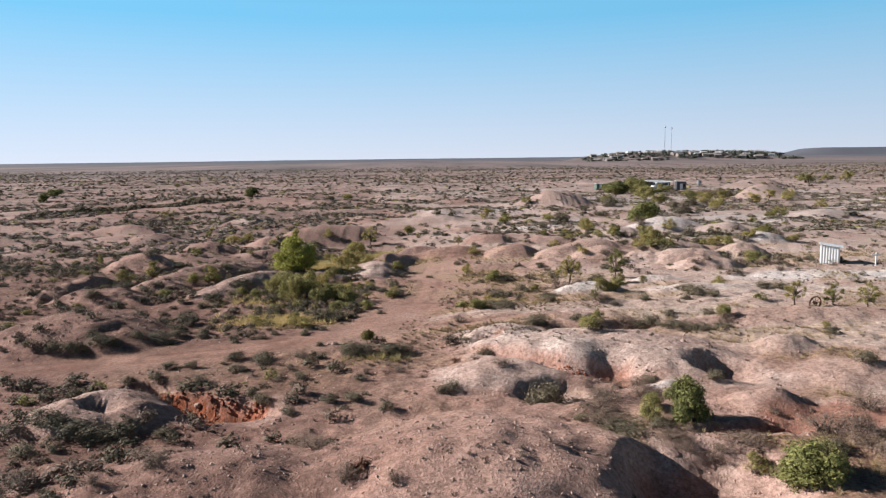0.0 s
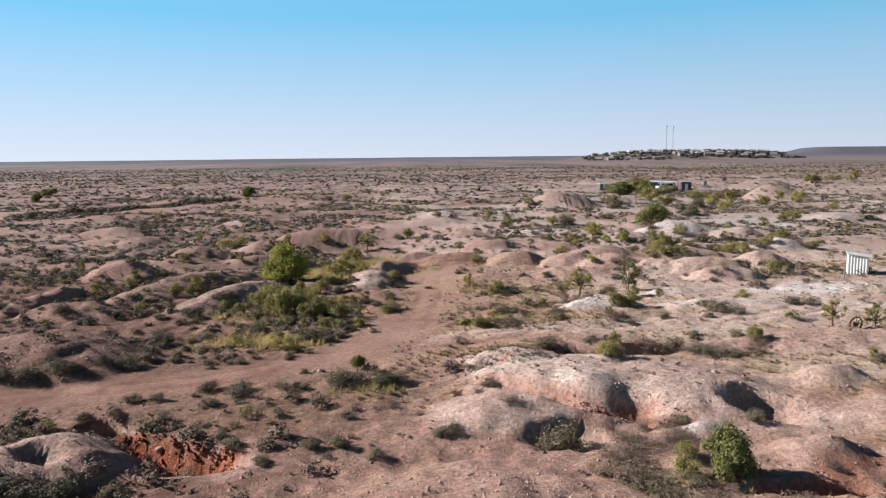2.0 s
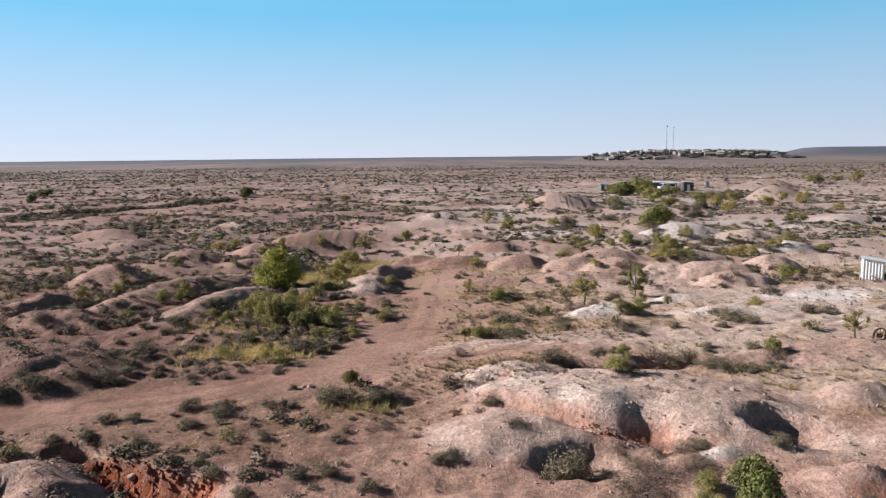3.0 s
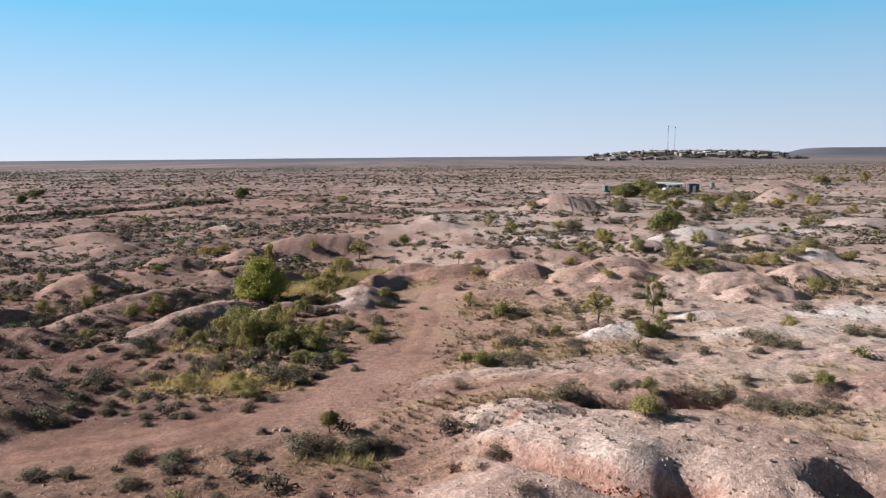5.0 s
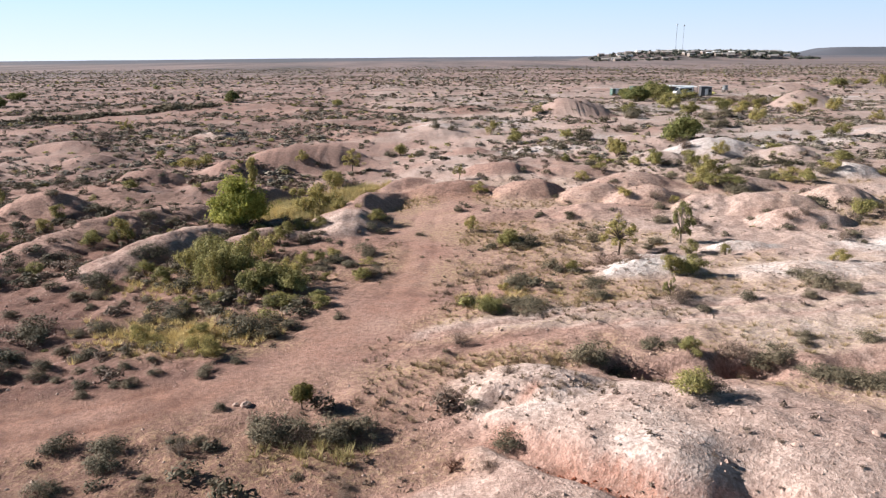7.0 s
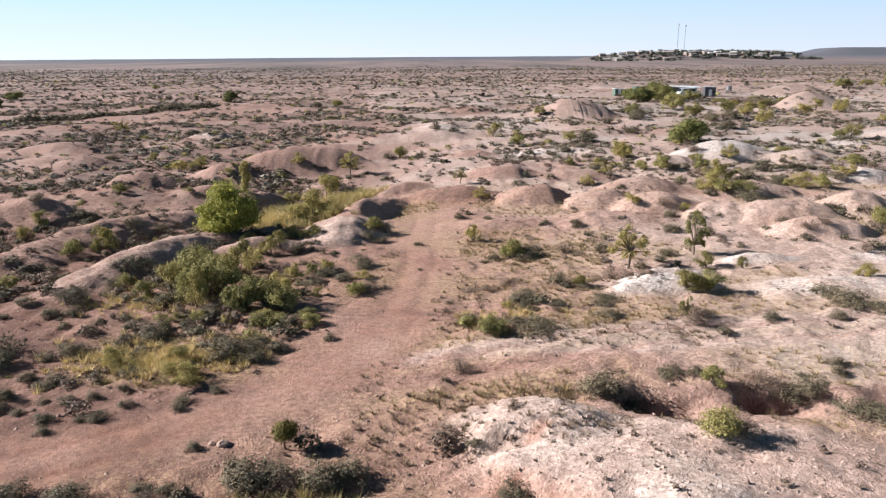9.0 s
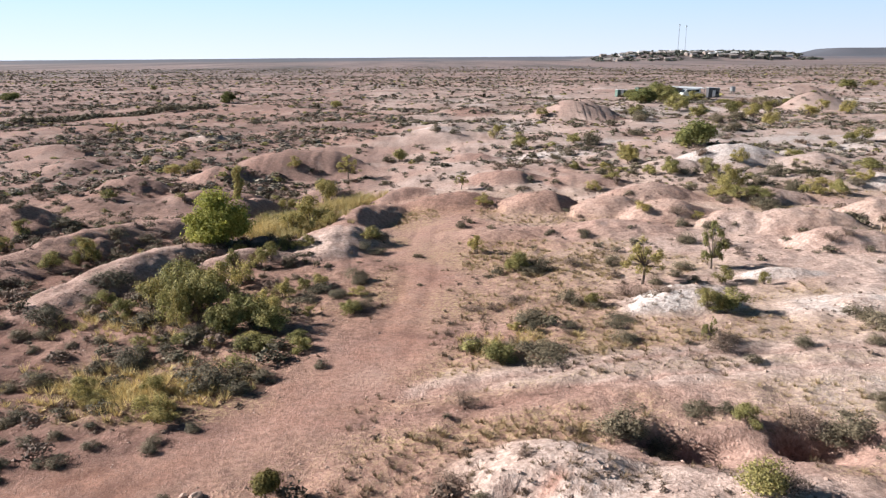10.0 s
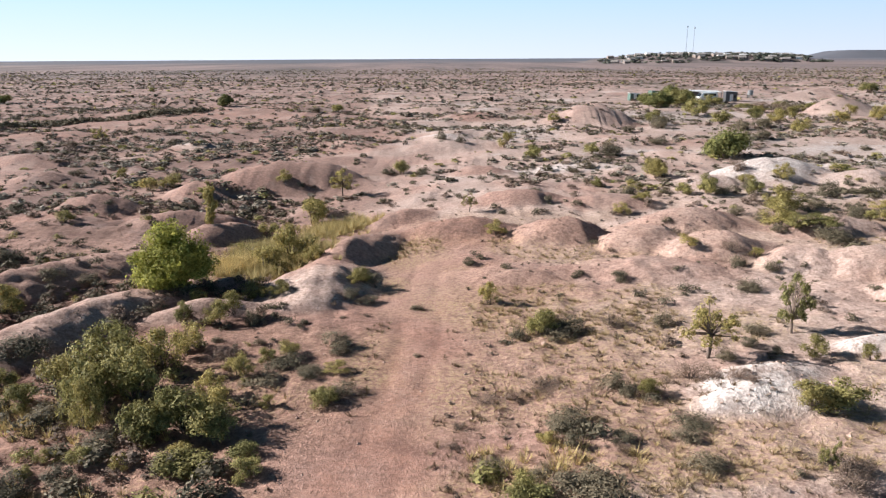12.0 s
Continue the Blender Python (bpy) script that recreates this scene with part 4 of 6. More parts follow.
salt(-9.44, 48.05, 0.67)
salt(-10.34, 46.25, 0.48)
salt(-9.67, 44.99, 0.62)
salt(-9.73, 43.58, 0.58)
dry(-6.37, 44.76, 0.54)
dry(-4.89, 45.73, 0.71)
dry(-3.56, 44.38, 0.53)
salt(-7.71, 41.02, 1.06)
salt(-6.62, 41.24, 1.00)
salt(-5.13, 39.98, 0.95)
salt(-2.80, 41.79, 0.82)
salt(-18.85, 52.14, 1.71)
salt(-18.28, 53.40, 1.18)
salt(-17.03, 53.87, 0.98)
salt(-14.72, 52.14, 0.85)
salt(-12.96, 52.23, 0.85)
salt(-10.59, 53.17, 0.79)
salt(-15.87, 55.25, 1.23)
salt(-19.13, 58.07, 1.97)
salt(-19.22, 63.60, 2.20)
salt(-18.44, 66.44, 1.05)
salt(-28.47, 70.79, 1.70)
yellow(-30.44, 83.01, 1.55)
green(-23.88, 66.76, 1.19)
yellow(-29.11, 72.11, 1.99)
salt(-28.29, 64.20, 1.73)
salt(-22.37, 51.35, 1.11)
salt(-22.66, 50.14, 1.07)
salt(-20.22, 51.74, 1.12)
# beside the track
salt(-11.74, 46.94, 1.25)
dry(-10.28, 45.77, 0.51)
dry(-9.80, 47.58, 0.86)
salt(-14.46, 51.42, 0.64)
salt(-13.58, 52.24, 0.59)
salt(-10.66, 52.75, 0.67)
salt(-12.49, 53.12, 0.68)
salt(-16.88, 53.22, 0.83)
salt(-21.61, 59.98, 0.92)
salt(-18.94, 56.78, 1.53)
salt(-19.46, 62.44, 1.19)
salt(-18.47, 62.40, 1.19)
salt(-16.90, 60.18, 0.75)
salt(-18.29, 65.41, 0.86)
salt(-14.70, 58.87, 1.27)
salt(-13.59, 58.77, 1.27)
salt(-12.55, 60.22, 1.13)
salt(-9.28, 57.97, 1.42)
salt(-8.24, 57.60, 1.06)
yellow(-14.31, 56.53, 1.01)
yellow(-11.92, 56.71, 1.02)
salt(-7.45, 48.24, 1.45, 1.01)
dry(-6.37, 48.18, 1.26)
salt(-5.31, 48.31, 1.27, 0.99)
dry(-4.78, 45.12, 0.72)
dry(-5.27, 46.10, 0.47)
salt(-9.49, 44.29, 0.75)
salt(-8.37, 46.03, 0.46)
salt(-6.41, 58.61, 0.73)
salt(-19.14, 54.77, 0.79)
salt(-18.41, 54.78, 0.80)
salt(-19.83, 55.24, 0.96)
salt(-16.97, 55.42, 0.81)
salt(-16.50, 57.77, 1.41)
salt(-18.05, 52.33, 0.73)
salt(-18.14, 51.82, 0.72)
salt(-15.90, 52.86, 0.60)
salt(-13.92, 53.71, 0.77)
salt(-14.62, 53.56, 0.76)
tree(-6.66, 50.22, 0.98, 0.95, "mop")
# left of the track
salt(-15.95, 54.77, 0.94)
salt(-15.50, 53.59, 0.64)
salt(-13.10, 54.37, 0.52)
salt(-9.66, 54.00, 0.66)
salt(-18.29, 60.93, 0.67)
yellow(-11.42, 55.30, 1.51)
salt(-17.25, 57.36, 0.89)
salt(-9.01, 56.73, 1.30)
salt(-6.01, 69.76, 1.51)
salt(-21.37, 63.79, 1.08)
salt(-16.86, 61.23, 0.67)
salt(-15.85, 61.60, 0.85)
# round the big clump
yellow(-13.11, 63.05, 1.24, 2.11)
green(-11.13, 62.27, 1.60, 1.76)
dry(-10.36, 64.24, 1.22)
green(-7.37, 60.14, 1.12, 0.81)
green(-5.94, 64.82, 0.83)
salt(-5.76, 69.02, 0.97)
salt(-6.67, 66.69, 0.89)
salt(-8.09, 69.33, 0.65)
yellow(-11.09, 60.68, 0.69)
green(-13.21, 72.87, 1.01, 1.28)
yellow(-11.69, 72.79, 1.46, 1.37)
salt(-10.19, 72.67, 1.00, 1.07)
salt(-7.84, 72.76, 0.55)
salt(-20.68, 79.52, 1.41)
salt(-21.39, 76.78, 0.88)
yellow(-22.63, 75.07, 1.73, 1.62)
green(-22.56, 74.07, 0.94, 1.27)
salt(-16.12, 72.10, 0.89)
dry(-15.50, 72.24, 1.08)
yellow(-19.63, 76.21, 0.87)
salt(-11.02, 70.42, 0.67)
salt(-2.66, 68.58, 0.40)
salt(-5.91, 75.94, 1.19)
green(-5.62, 78.20, 1.15, 1.19)
green(-17.72, 66.35, 1.31)
dry(-10.18, 68.65, 1.43)
yellow(-9.14, 66.93, 1.35)
green(-8.51, 68.20, 0.94)
yellow(-7.68, 68.91, 1.13)
salt(-9.23, 70.12, 0.67)
green(-13.69, 60.44, 0.68)
salt(-22.16, 78.75, 1.70)
# right of the track
green(2.64, 70.74, 1.35, 1.30)
salt(10.69, 68.47, 0.94)
salt(11.22, 67.49, 0.76)
dry(7.28, 65.80, 1.65)
dry(7.84, 65.17, 1.07)
salt(4.62, 64.52, 0.81, 0.76)
yellow(5.23, 64.30, 0.67, 0.78)
dry(3.38, 60.50, 0.67)
salt(5.46, 61.21, 0.99)
salt(1.40, 58.92, 0.93)
dry(-1.25, 62.55, 0.56)
tree(8.59, 59.06, 0.63, 1.20)
yellow(12.72, 67.45, 1.36)
salt(13.87, 75.79, 1.56)
dry(9.09, 84.25, 0.82)
salt(8.00, 77.69, 0.82)
salt(5.77, 78.89, 0.73)
salt(0.22, 82.22, 1.14)
salt(2.29, 80.06, 0.88)
yellow(13.17, 82.12, 1.57, 1.02)
salt(9.17, 67.31, 1.05)
dry(6.30, 65.32, 0.81)
dry(8.52, 63.55, 0.63)
# right flat
salt(5.86, 53.82, 0.59)
salt(11.90, 53.78, 0.79)
salt(3.64, 52.48, 1.23, 0.77)
salt(4.31, 51.91, 1.08)
green(7.16, 52.58, 1.06, 0.96)
salt(11.79, 58.21, 1.09)
salt(15.56, 61.01, 1.45)
salt(16.42, 59.94, 1.24)
salt(14.65, 58.39, 0.93)
dry(8.80, 58.34, 1.55)
salt(2.01, 61.65, 1.55)
dry(0.75, 64.65, 0.95)
yellow(5.46, 64.54, 0.94)
dry(-1.20, 55.14, 1.10)
dry(0.21, 50.80, 0.69)
dry(-1.77, 50.21, 0.44)
dry(1.88, 52.60, 0.56)
salt(9.35, 56.94, 0.74)
# right flat, far edge
green(14.66, 52.04, 1.19, 1.15)
salt(14.15, 53.17, 1.16)
salt(6.79, 53.35, 0.77)
dry(-0.90, 46.08, 0.69)
# foreground right
salt(-2.32, 42.00, 1.11)
salt(2.81, 38.18, 0.80)
dry(3.44, 37.71, 1.41)
green(5.40, 37.71, 1.09, 1.22)
salt(5.60, 36.92, 0.98)
green(8.66, 32.95, 1.43, 1.34)
green(9.58, 32.88, 1.68, 1.58)
dry(12.21, 34.92, 1.69)
dry(14.66, 38.24, 1.92)
salt(9.86, 42.01, 1.07)
dry(10.55, 37.88, 0.78)
dry(14.61, 51.67, 1.41)
salt(11.73, 53.21, 0.77)
tree(19.5, 53.0, 1.71, 1.71, "gold")
tree(21.8, 52.8, 1.40, 1.60)
tree(23.6, 52.2, 1.64, 1.82)
yellow(19.02, 48.78, 0.71)
salt(18.62, 47.63, 1.07)
salt(15.70, 59.60, 1.94)
salt(16.74, 58.82, 1.36)
yellow(19.63, 64.21, 1.20)
salt(21.69, 61.48, 1.44)
salt(22.78, 60.72, 1.42)
dry(5.50, 42.20, 1.50, 0.50)
dry(6.30, 42.20, 1.60, 0.55)
dry(4.40, 41.40, 1.60, 0.50)
dry(7.40, 35.40, 1.30, 0.40)
dry(6.90, 33.30, 1.20, 0.40)
dry(7.30, 32.40, 1.20, 0.40)
salt(7.00, 42.30, 1.20, 0.45)
salt(10.53, 43.36, 0.90, 0.80)
dry(6.08, 35.72, 1.16)
dry(7.08, 35.32, 1.00)
yellow(8.05, 34.32, 1.10)
# left ridges and beyond
yellow(-29.03, 78.18, 1.44, 1.42)
green(-23.40, 72.95, 1.73)
yellow(-21.98, 74.90, 1.37, 1.57)
salt(-28.20, 85.83, 1.66)
yellow(-10.69, 85.60, 3.05, 2.90)
tree(-10.57, 112.17, 3.02, 3.02, "gold")
yellow(-31.29, 116.13, 2.92, 1.96)
yellow(-29.56, 118.05, 2.56, 2.46)
yellow(-36.25, 121.84, 1.76, 1.71)
tree(-56.53, 162.88, 3.13, 3.05, "gold")
salt(-60.33, 136.28, 2.02)
salt(-57.14, 154.17, 2.35)
salt(-43.97, 131.63, 1.70)
green(-25.33, 230.99, 4.52, 2.92)
dense(-57.21, 242.22, 4.94, 4.06)
salt(-29.29, 220.93, 3.58)
dense(-130.32, 263.88, 6.45, 3.34)
dense(-120.99, 237.33, 3.83)
green(-112.21, 336.72, 4.52, 2.48)
yellow(-16.88, 115.52, 1.87, 1.80)
green(-5.25, 125.84, 2.79)
salt(-6.66, 126.18, 2.34)
salt(-2.47, 123.12, 2.27)
salt(-6.35, 107.12, 1.33)
salt(-0.02, 149.76, 2.29, 1.94)
green(-13.71, 76.37, 1.06, 1.12)
yellow(-11.32, 73.73, 1.55, 1.29)
salt(-9.91, 72.97, 1.10)
green(-30.76, 97.64, 1.66)
salt(-28.66, 85.29, 1.37)
salt(-42.40, 124.55, 2.72)
salt(-62.07, 153.59, 1.75)
dry(-55.45, 149.99, 2.55, 2.76)
salt(-41.86, 154.55, 2.36)
salt(-65.28, 214.54, 4.30)
salt(-31.90, 85.18, 1.35)
yellow(-40.08, 92.35, 0.92, 1.80)
salt(-28.33, 80.33, 1.02)
salt(-20.81, 181.54, 2.15)
yellow(-14.24, 95.25, 1.94, 1.52)
yellow(-11.97, 103.29, 2.17, 2.07)
yellow(-14.48, 88.68, 1.46)
# right heaps and beyond
green(22.38, 178.63, 3.11, 2.29)
salt(41.45, 176.04, 4.53, 2.95)
dense(33.64, 126.34, 6.51, 4.90)
dense(56.82, 223.79, 8.65, 5.11)
green(64.14, 231.38, 7.98, 6.04)
green(58.34, 202.63, 6.88)
dense(77.79, 277.46, 7.32, 4.76)
salt(84.17, 213.16, 7.78, 3.68)
yellow(9.28, 144.53, 2.99, 3.07)
green(10.88, 128.45, 2.98, 2.28)
dry(21.01, 132.22, 3.21, 2.38)
yellow(20.78, 112.10, 2.53, 2.35)
green(21.20, 99.83, 2.11, 1.81)
yellow(21.41, 88.13, 2.76, 2.02)
salt(25.85, 102.86, 1.97)
salt(22.82, 84.19, 2.60)
green(27.41, 74.97, 2.02, 1.97)
salt(15.24, 101.32, 1.92)
salt(4.05, 71.03, 1.79)
salt(6.07, 79.13, 0.79)
salt(50.05, 157.74, 2.58)
green(68.18, 194.75, 4.95)
yellow(70.93, 189.65, 4.81)
yellow(77.12, 194.17, 4.94)
green(53.56, 175.85, 4.39)
salt(82.44, 188.29, 3.98)
yellow(91.38, 198.95, 4.24)
salt(34.19, 98.87, 2.15)
green(31.21, 88.97, 1.87)
salt(30.34, 91.02, 1.61)
salt(34.08, 91.85, 1.64)
yellow(35.52, 92.12, 1.31)
yellow(84.21, 161.79, 3.34)
salt(78.99, 162.14, 2.69)
green(57.16, 130.97, 2.07)
salt(8.01, 157.07, 2.55)
salt(3.02, 146.17, 2.33)
salt(15.57, 120.21, 2.30)
salt(14.04, 119.33, 1.82)
green(18.83, 131.76, 2.58)
salt(14.12, 88.90, 0.93)
tree(1.18, 97.52, 1.39, 1.69, "gold")
salt(27.19, 94.31, 1.69)
yellow(30.95, 106.92, 2.39)
salt(20.40, 92.25, 1.64)
salt(21.29, 90.33, 1.58)
dry(21.13, 72.57, 1.40)
dry(22.02, 72.61, 1.17)
salt(15.22, 80.24, 1.35)
dry(15.19, 81.11, 1.64)
yellow(16.38, 80.54, 1.09)
salt(7.98, 78.12, 1.03)
yellow(2.43, 89.19, 1.87, 1.30)
salt(16.43, 78.34, 1.31)
# right, far
salt(38.83, 166.80, 3.81, 2.83)
green(40.88, 112.03, 2.18, 1.38)
yellow(24.70, 93.43, 3.39, 1.89)
green(25.48, 100.70, 2.12)
salt(23.49, 85.29, 2.44, 0.94)
salt(28.27, 90.42, 1.77)
salt(20.91, 86.87, 1.38)
yellow(12.87, 95.68, 1.62)
yellow(15.20, 98.31, 1.77, 1.09)
green(28.73, 89.77, 1.20)
green(19.58, 100.86, 1.75)
salt(18.38, 101.66, 1.50)
green(13.58, 106.70, 1.62)
salt(22.72, 100.19, 1.72)
green(52.44, 126.70, 1.69)
# more of the big clump
yellow(-15.01, 65.52, 2.14, 2.18)
yellow(-9.81, 65.28, 1.52, 1.41)
yellow(-9.54, 61.27, 1.06, 0.60)
green(-16.12, 64.75, 1.48, 1.18)
salt(-9.96, 60.54, 1.03)
yellow(-7.66, 64.56, 0.81)
green(-12.32, 61.07, 1.06, 0.60)
yellow(-13.44, 61.28, 0.94, 0.50)
salt(3.43, 52.43, 1.74, 1.18)
green(5.59, 48.44, 1.48, 1.17)
dry(8.73, 52.66, 1.67, 0.84)
salt(10.35, 52.33, 1.79, 0.84)
salt(11.73, 49.98, 1.87, 0.59)
salt(13.69, 50.22, 1.51, 0.51)
dense(65.0, 238.0, 9.0, 4.6)
dense(69.5, 240.0, 8.0, 5.2)
green(74.0, 233.0, 7.0, 3.4)
dense(60.0, 245.0, 6.0, 4.0)
green(80.0, 226.0, 6.0, 2.2)
dry(86.0, 230.0, 7.0, 2.4)
green(92.0, 232.0, 6.0, 2.4)
salt(89.0, 221.0, 6.0, 2.0)
green(97.0, 225.0, 5.0, 2.0)
yellow(78.0, 213.0, 5.0, 2.0)
dense(9.06, 32.55, 2.65, 1.6)
dry(11.63, 36.23, 2.20, 1.00)
dry(12.60, 33.60, 2.00, 0.90)
salt(10.79, 34.19, 1.60, 0.80)
dry(8.20, 35.40, 2.20, 0.60)
dry(6.06, 36.58, 1.97, 0.49)
yellow(-11.49, 78.21, 1.33, 1.07)
yellow(-10.09, 82.58, 1.45, 1.18)
yellow(-11.98, 83.43, 1.17, 0.90)
yellow(-8.76, 82.98, 1.37, 1.20)
yellow(-11.69, 82.95, 2.52, 2.07)
yellow(-11.27, 99.22, 2.92, 2.73)
yellow(-10.76, 80.93, 1.09, 0.82)
dry(4.60, 40.35, 2.32, 0.68)
dry(6.14, 40.79, 1.95, 0.58)
tree(-15.44, 78.03, 4.82, 3.73, "pepper")
tree(-17.85, 92.99, 1.20, 2.79, "column")
salt(-7.34, 48.43, 1.78, 1.14)
salt(-6.38, 48.36, 1.69, 1.04)
salt(-5.39, 48.49, 1.59, 1.04)
salt(-4.49, 48.60, 1.29, 0.85)
salt(-0.24, 47.58, 1.32, 0.61)
dry(0.14, 43.54, 1.18, 0.55)
salt(4.58, 52.32, 1.43, 0.82)
dry(6.27, 48.70, 1.32, 0.97)
salt(9.70, 52.41, 1.50, 0.86)
salt(10.54, 50.42, 1.68, 0.69)
salt(11.19, 49.94, 1.46, 0.58)
salt(12.35, 49.63, 1.55, 0.58)
yellow(-5.89, 77.69, 1.28, 0.82)
yellow(-9.07, 83.41, 1.77, 1.08)
yellow(-9.53, 76.16, 1.39, 0.87)
yellow(-11.01, 76.71, 1.34, 0.90)
yellow(-10.25, 76.26, 1.19, 0.73)
plant_all()


# ---------------------------------------------------------------- scrub, grass and stones past counting
def joined(name, templates, xs, ys, zs, sizes, heights, material, label, category, rng):
    """One mesh of many turned and sized copies of small templates."""
    verts, faces, offset = [], [], 0
    pick = rng.integers(len(templates), size=len(xs))
    turn = rng.uniform(0, 2 * math.pi, len(xs))
    for k, (tv, tf) in enumerate(templates):
        rows = np.where(pick == k)[0]
        c, s = np.cos(turn[rows])[:, None], np.sin(turn[rows])[:, None]
        w, h = sizes[rows][:, None], heights[rows][:, None]
        x = (tv[:, 0] * c - tv[:, 1] * s) * w + xs[rows][:, None]
        y = (tv[:, 0] * s + tv[:, 1] * c) * w + ys[rows][:, None]
        z = tv[:, 2] * h + zs[rows][:, None]
        verts.append(np.stack([x, y, z], 2).reshape(-1, 3))
        faces.append((tf[None] + (np.arange(len(rows)) * len(tv))[:, None, None] + offset).reshape(-1, tf.shape[1]))
        offset += len(rows) * len(tv)
    return tagged(new(name, mesh_of(name, np.concatenate(verts), np.concatenate(faces), material)), label, category, kind="stuff")


def bush_templates(rng, count, leaves, leaf, n=6, size=0.25, high=0.66):
    out = []
    for _ in range(count):
        blobs = clumps(rng, n, 0.3, 0.12, high, size)
        blobs.append((rng.normal() * 0.06, rng.normal() * 0.06, 0.3, 0.4, 0.36, 0.34))
        out.append(leaf_cloud(rng, blobs, leaves, leaf))
    return out


def tuft_templates(rng, count, blades=30):
    out = []
    for _ in range(count):
        v = []
        for _ in range(blades):
            w, r = rng.uniform(0, 6.28), rng.uniform(0, 0.25)
            foot = np.array([r * math.cos(w), r * math.sin(w), -0.05])
            tip = foot + np.array([math.cos(w) * rng.uniform(0.15, 0.6), math.sin(w) * rng.uniform(0.15, 0.6), rng.uniform(0.45, 1.0)])
            side = np.array([-math.sin(w), math.cos(w), 0]) * 0.022
            v += [foot - side, foot + side, tip]
        out.append((np.array(v), np.arange(blades * 3).reshape(-1, 3)))
    return out


def stone_templates(rng, count):
    out = []
    eight = np.array([(0, 2, 4), (2, 1, 4), (1, 3, 4), (3, 0, 4), (2, 0, 5), (1, 2, 5), (3, 1, 5), (0, 3, 5)])
    six = np.array([(1, 0, 0), (-1, 0, 0), (0, 1, 0), (0, -1, 0), (0, 0, 1), (0, 0, -1)], float)
    for _ in range(count):
        out.append((six * rng.uniform(0.35, 0.6, (6, 1)) + rng.normal(size=(6, 3)) * 0.08, eight))
    return out


def spots(rng, count, nearest, furthest, half_angle, density):
    """Random places on the ground in a fan ahead of the start, thinned by a density from 0 to 1."""
    r = np.sqrt(rng.uniform(nearest**2, furthest**2, count))
    w = rng.uniform(-radians(half_angle), radians(half_angle), count)
    x, y = -2.5 + r * np.sin(w), 8 + r * np.cos(w)
    z, pale, red, orange, straw = land(x, y)
    chance = density(x, y, z - base_z(x, y), pale, straw)
    keep = rng.random(count) < chance
    return x[keep], y[keep], z[keep]


def scrub_density(x, y, lift, pale, straw):
    patchy = 0.06 + 1.3 * step(0.42, 0.6, fbm(x * 0.5, y, 7, 801, 3)) * (0.3 + step(0.38, 0.6, fbm(x, y, 34, 805, 2)))
    side = 0.14 + 1.7 * step(-5, -12, x + 0.1 * (y - 60)) + 0.45 * step(8, 30, x) * step(66, 84, y)
    side = np.maximum(side, 0.85 * step(84, 110, y))
    bare = 1 - 0.9 * step(0.3, 0.7, np.abs(lift)) * step(200, 120, y) * step(0.14, 0.34, pale)
    clear = step(1.8, 3.2, track_mask(x, y)) * (1 - 0.85 * step(0.6, 0.75, pale) * step(72, 66, y))
    clear = clear * (1 - 0.9 * step(42, 39.5, y) * step(-15, -12, x))
    open_side = 1 - 0.75 * step(57, 50, y) * step(-17, -12, x) * step(44, 47, y + 0.2 * x)
    red_flat = 1 - 0.8 * (np.hypot((x + 56) / 26, (y - 204) / 30) < 1)
    return np.clip(patchy * side * bare * clear * open_side * red_flat, 0, 1)


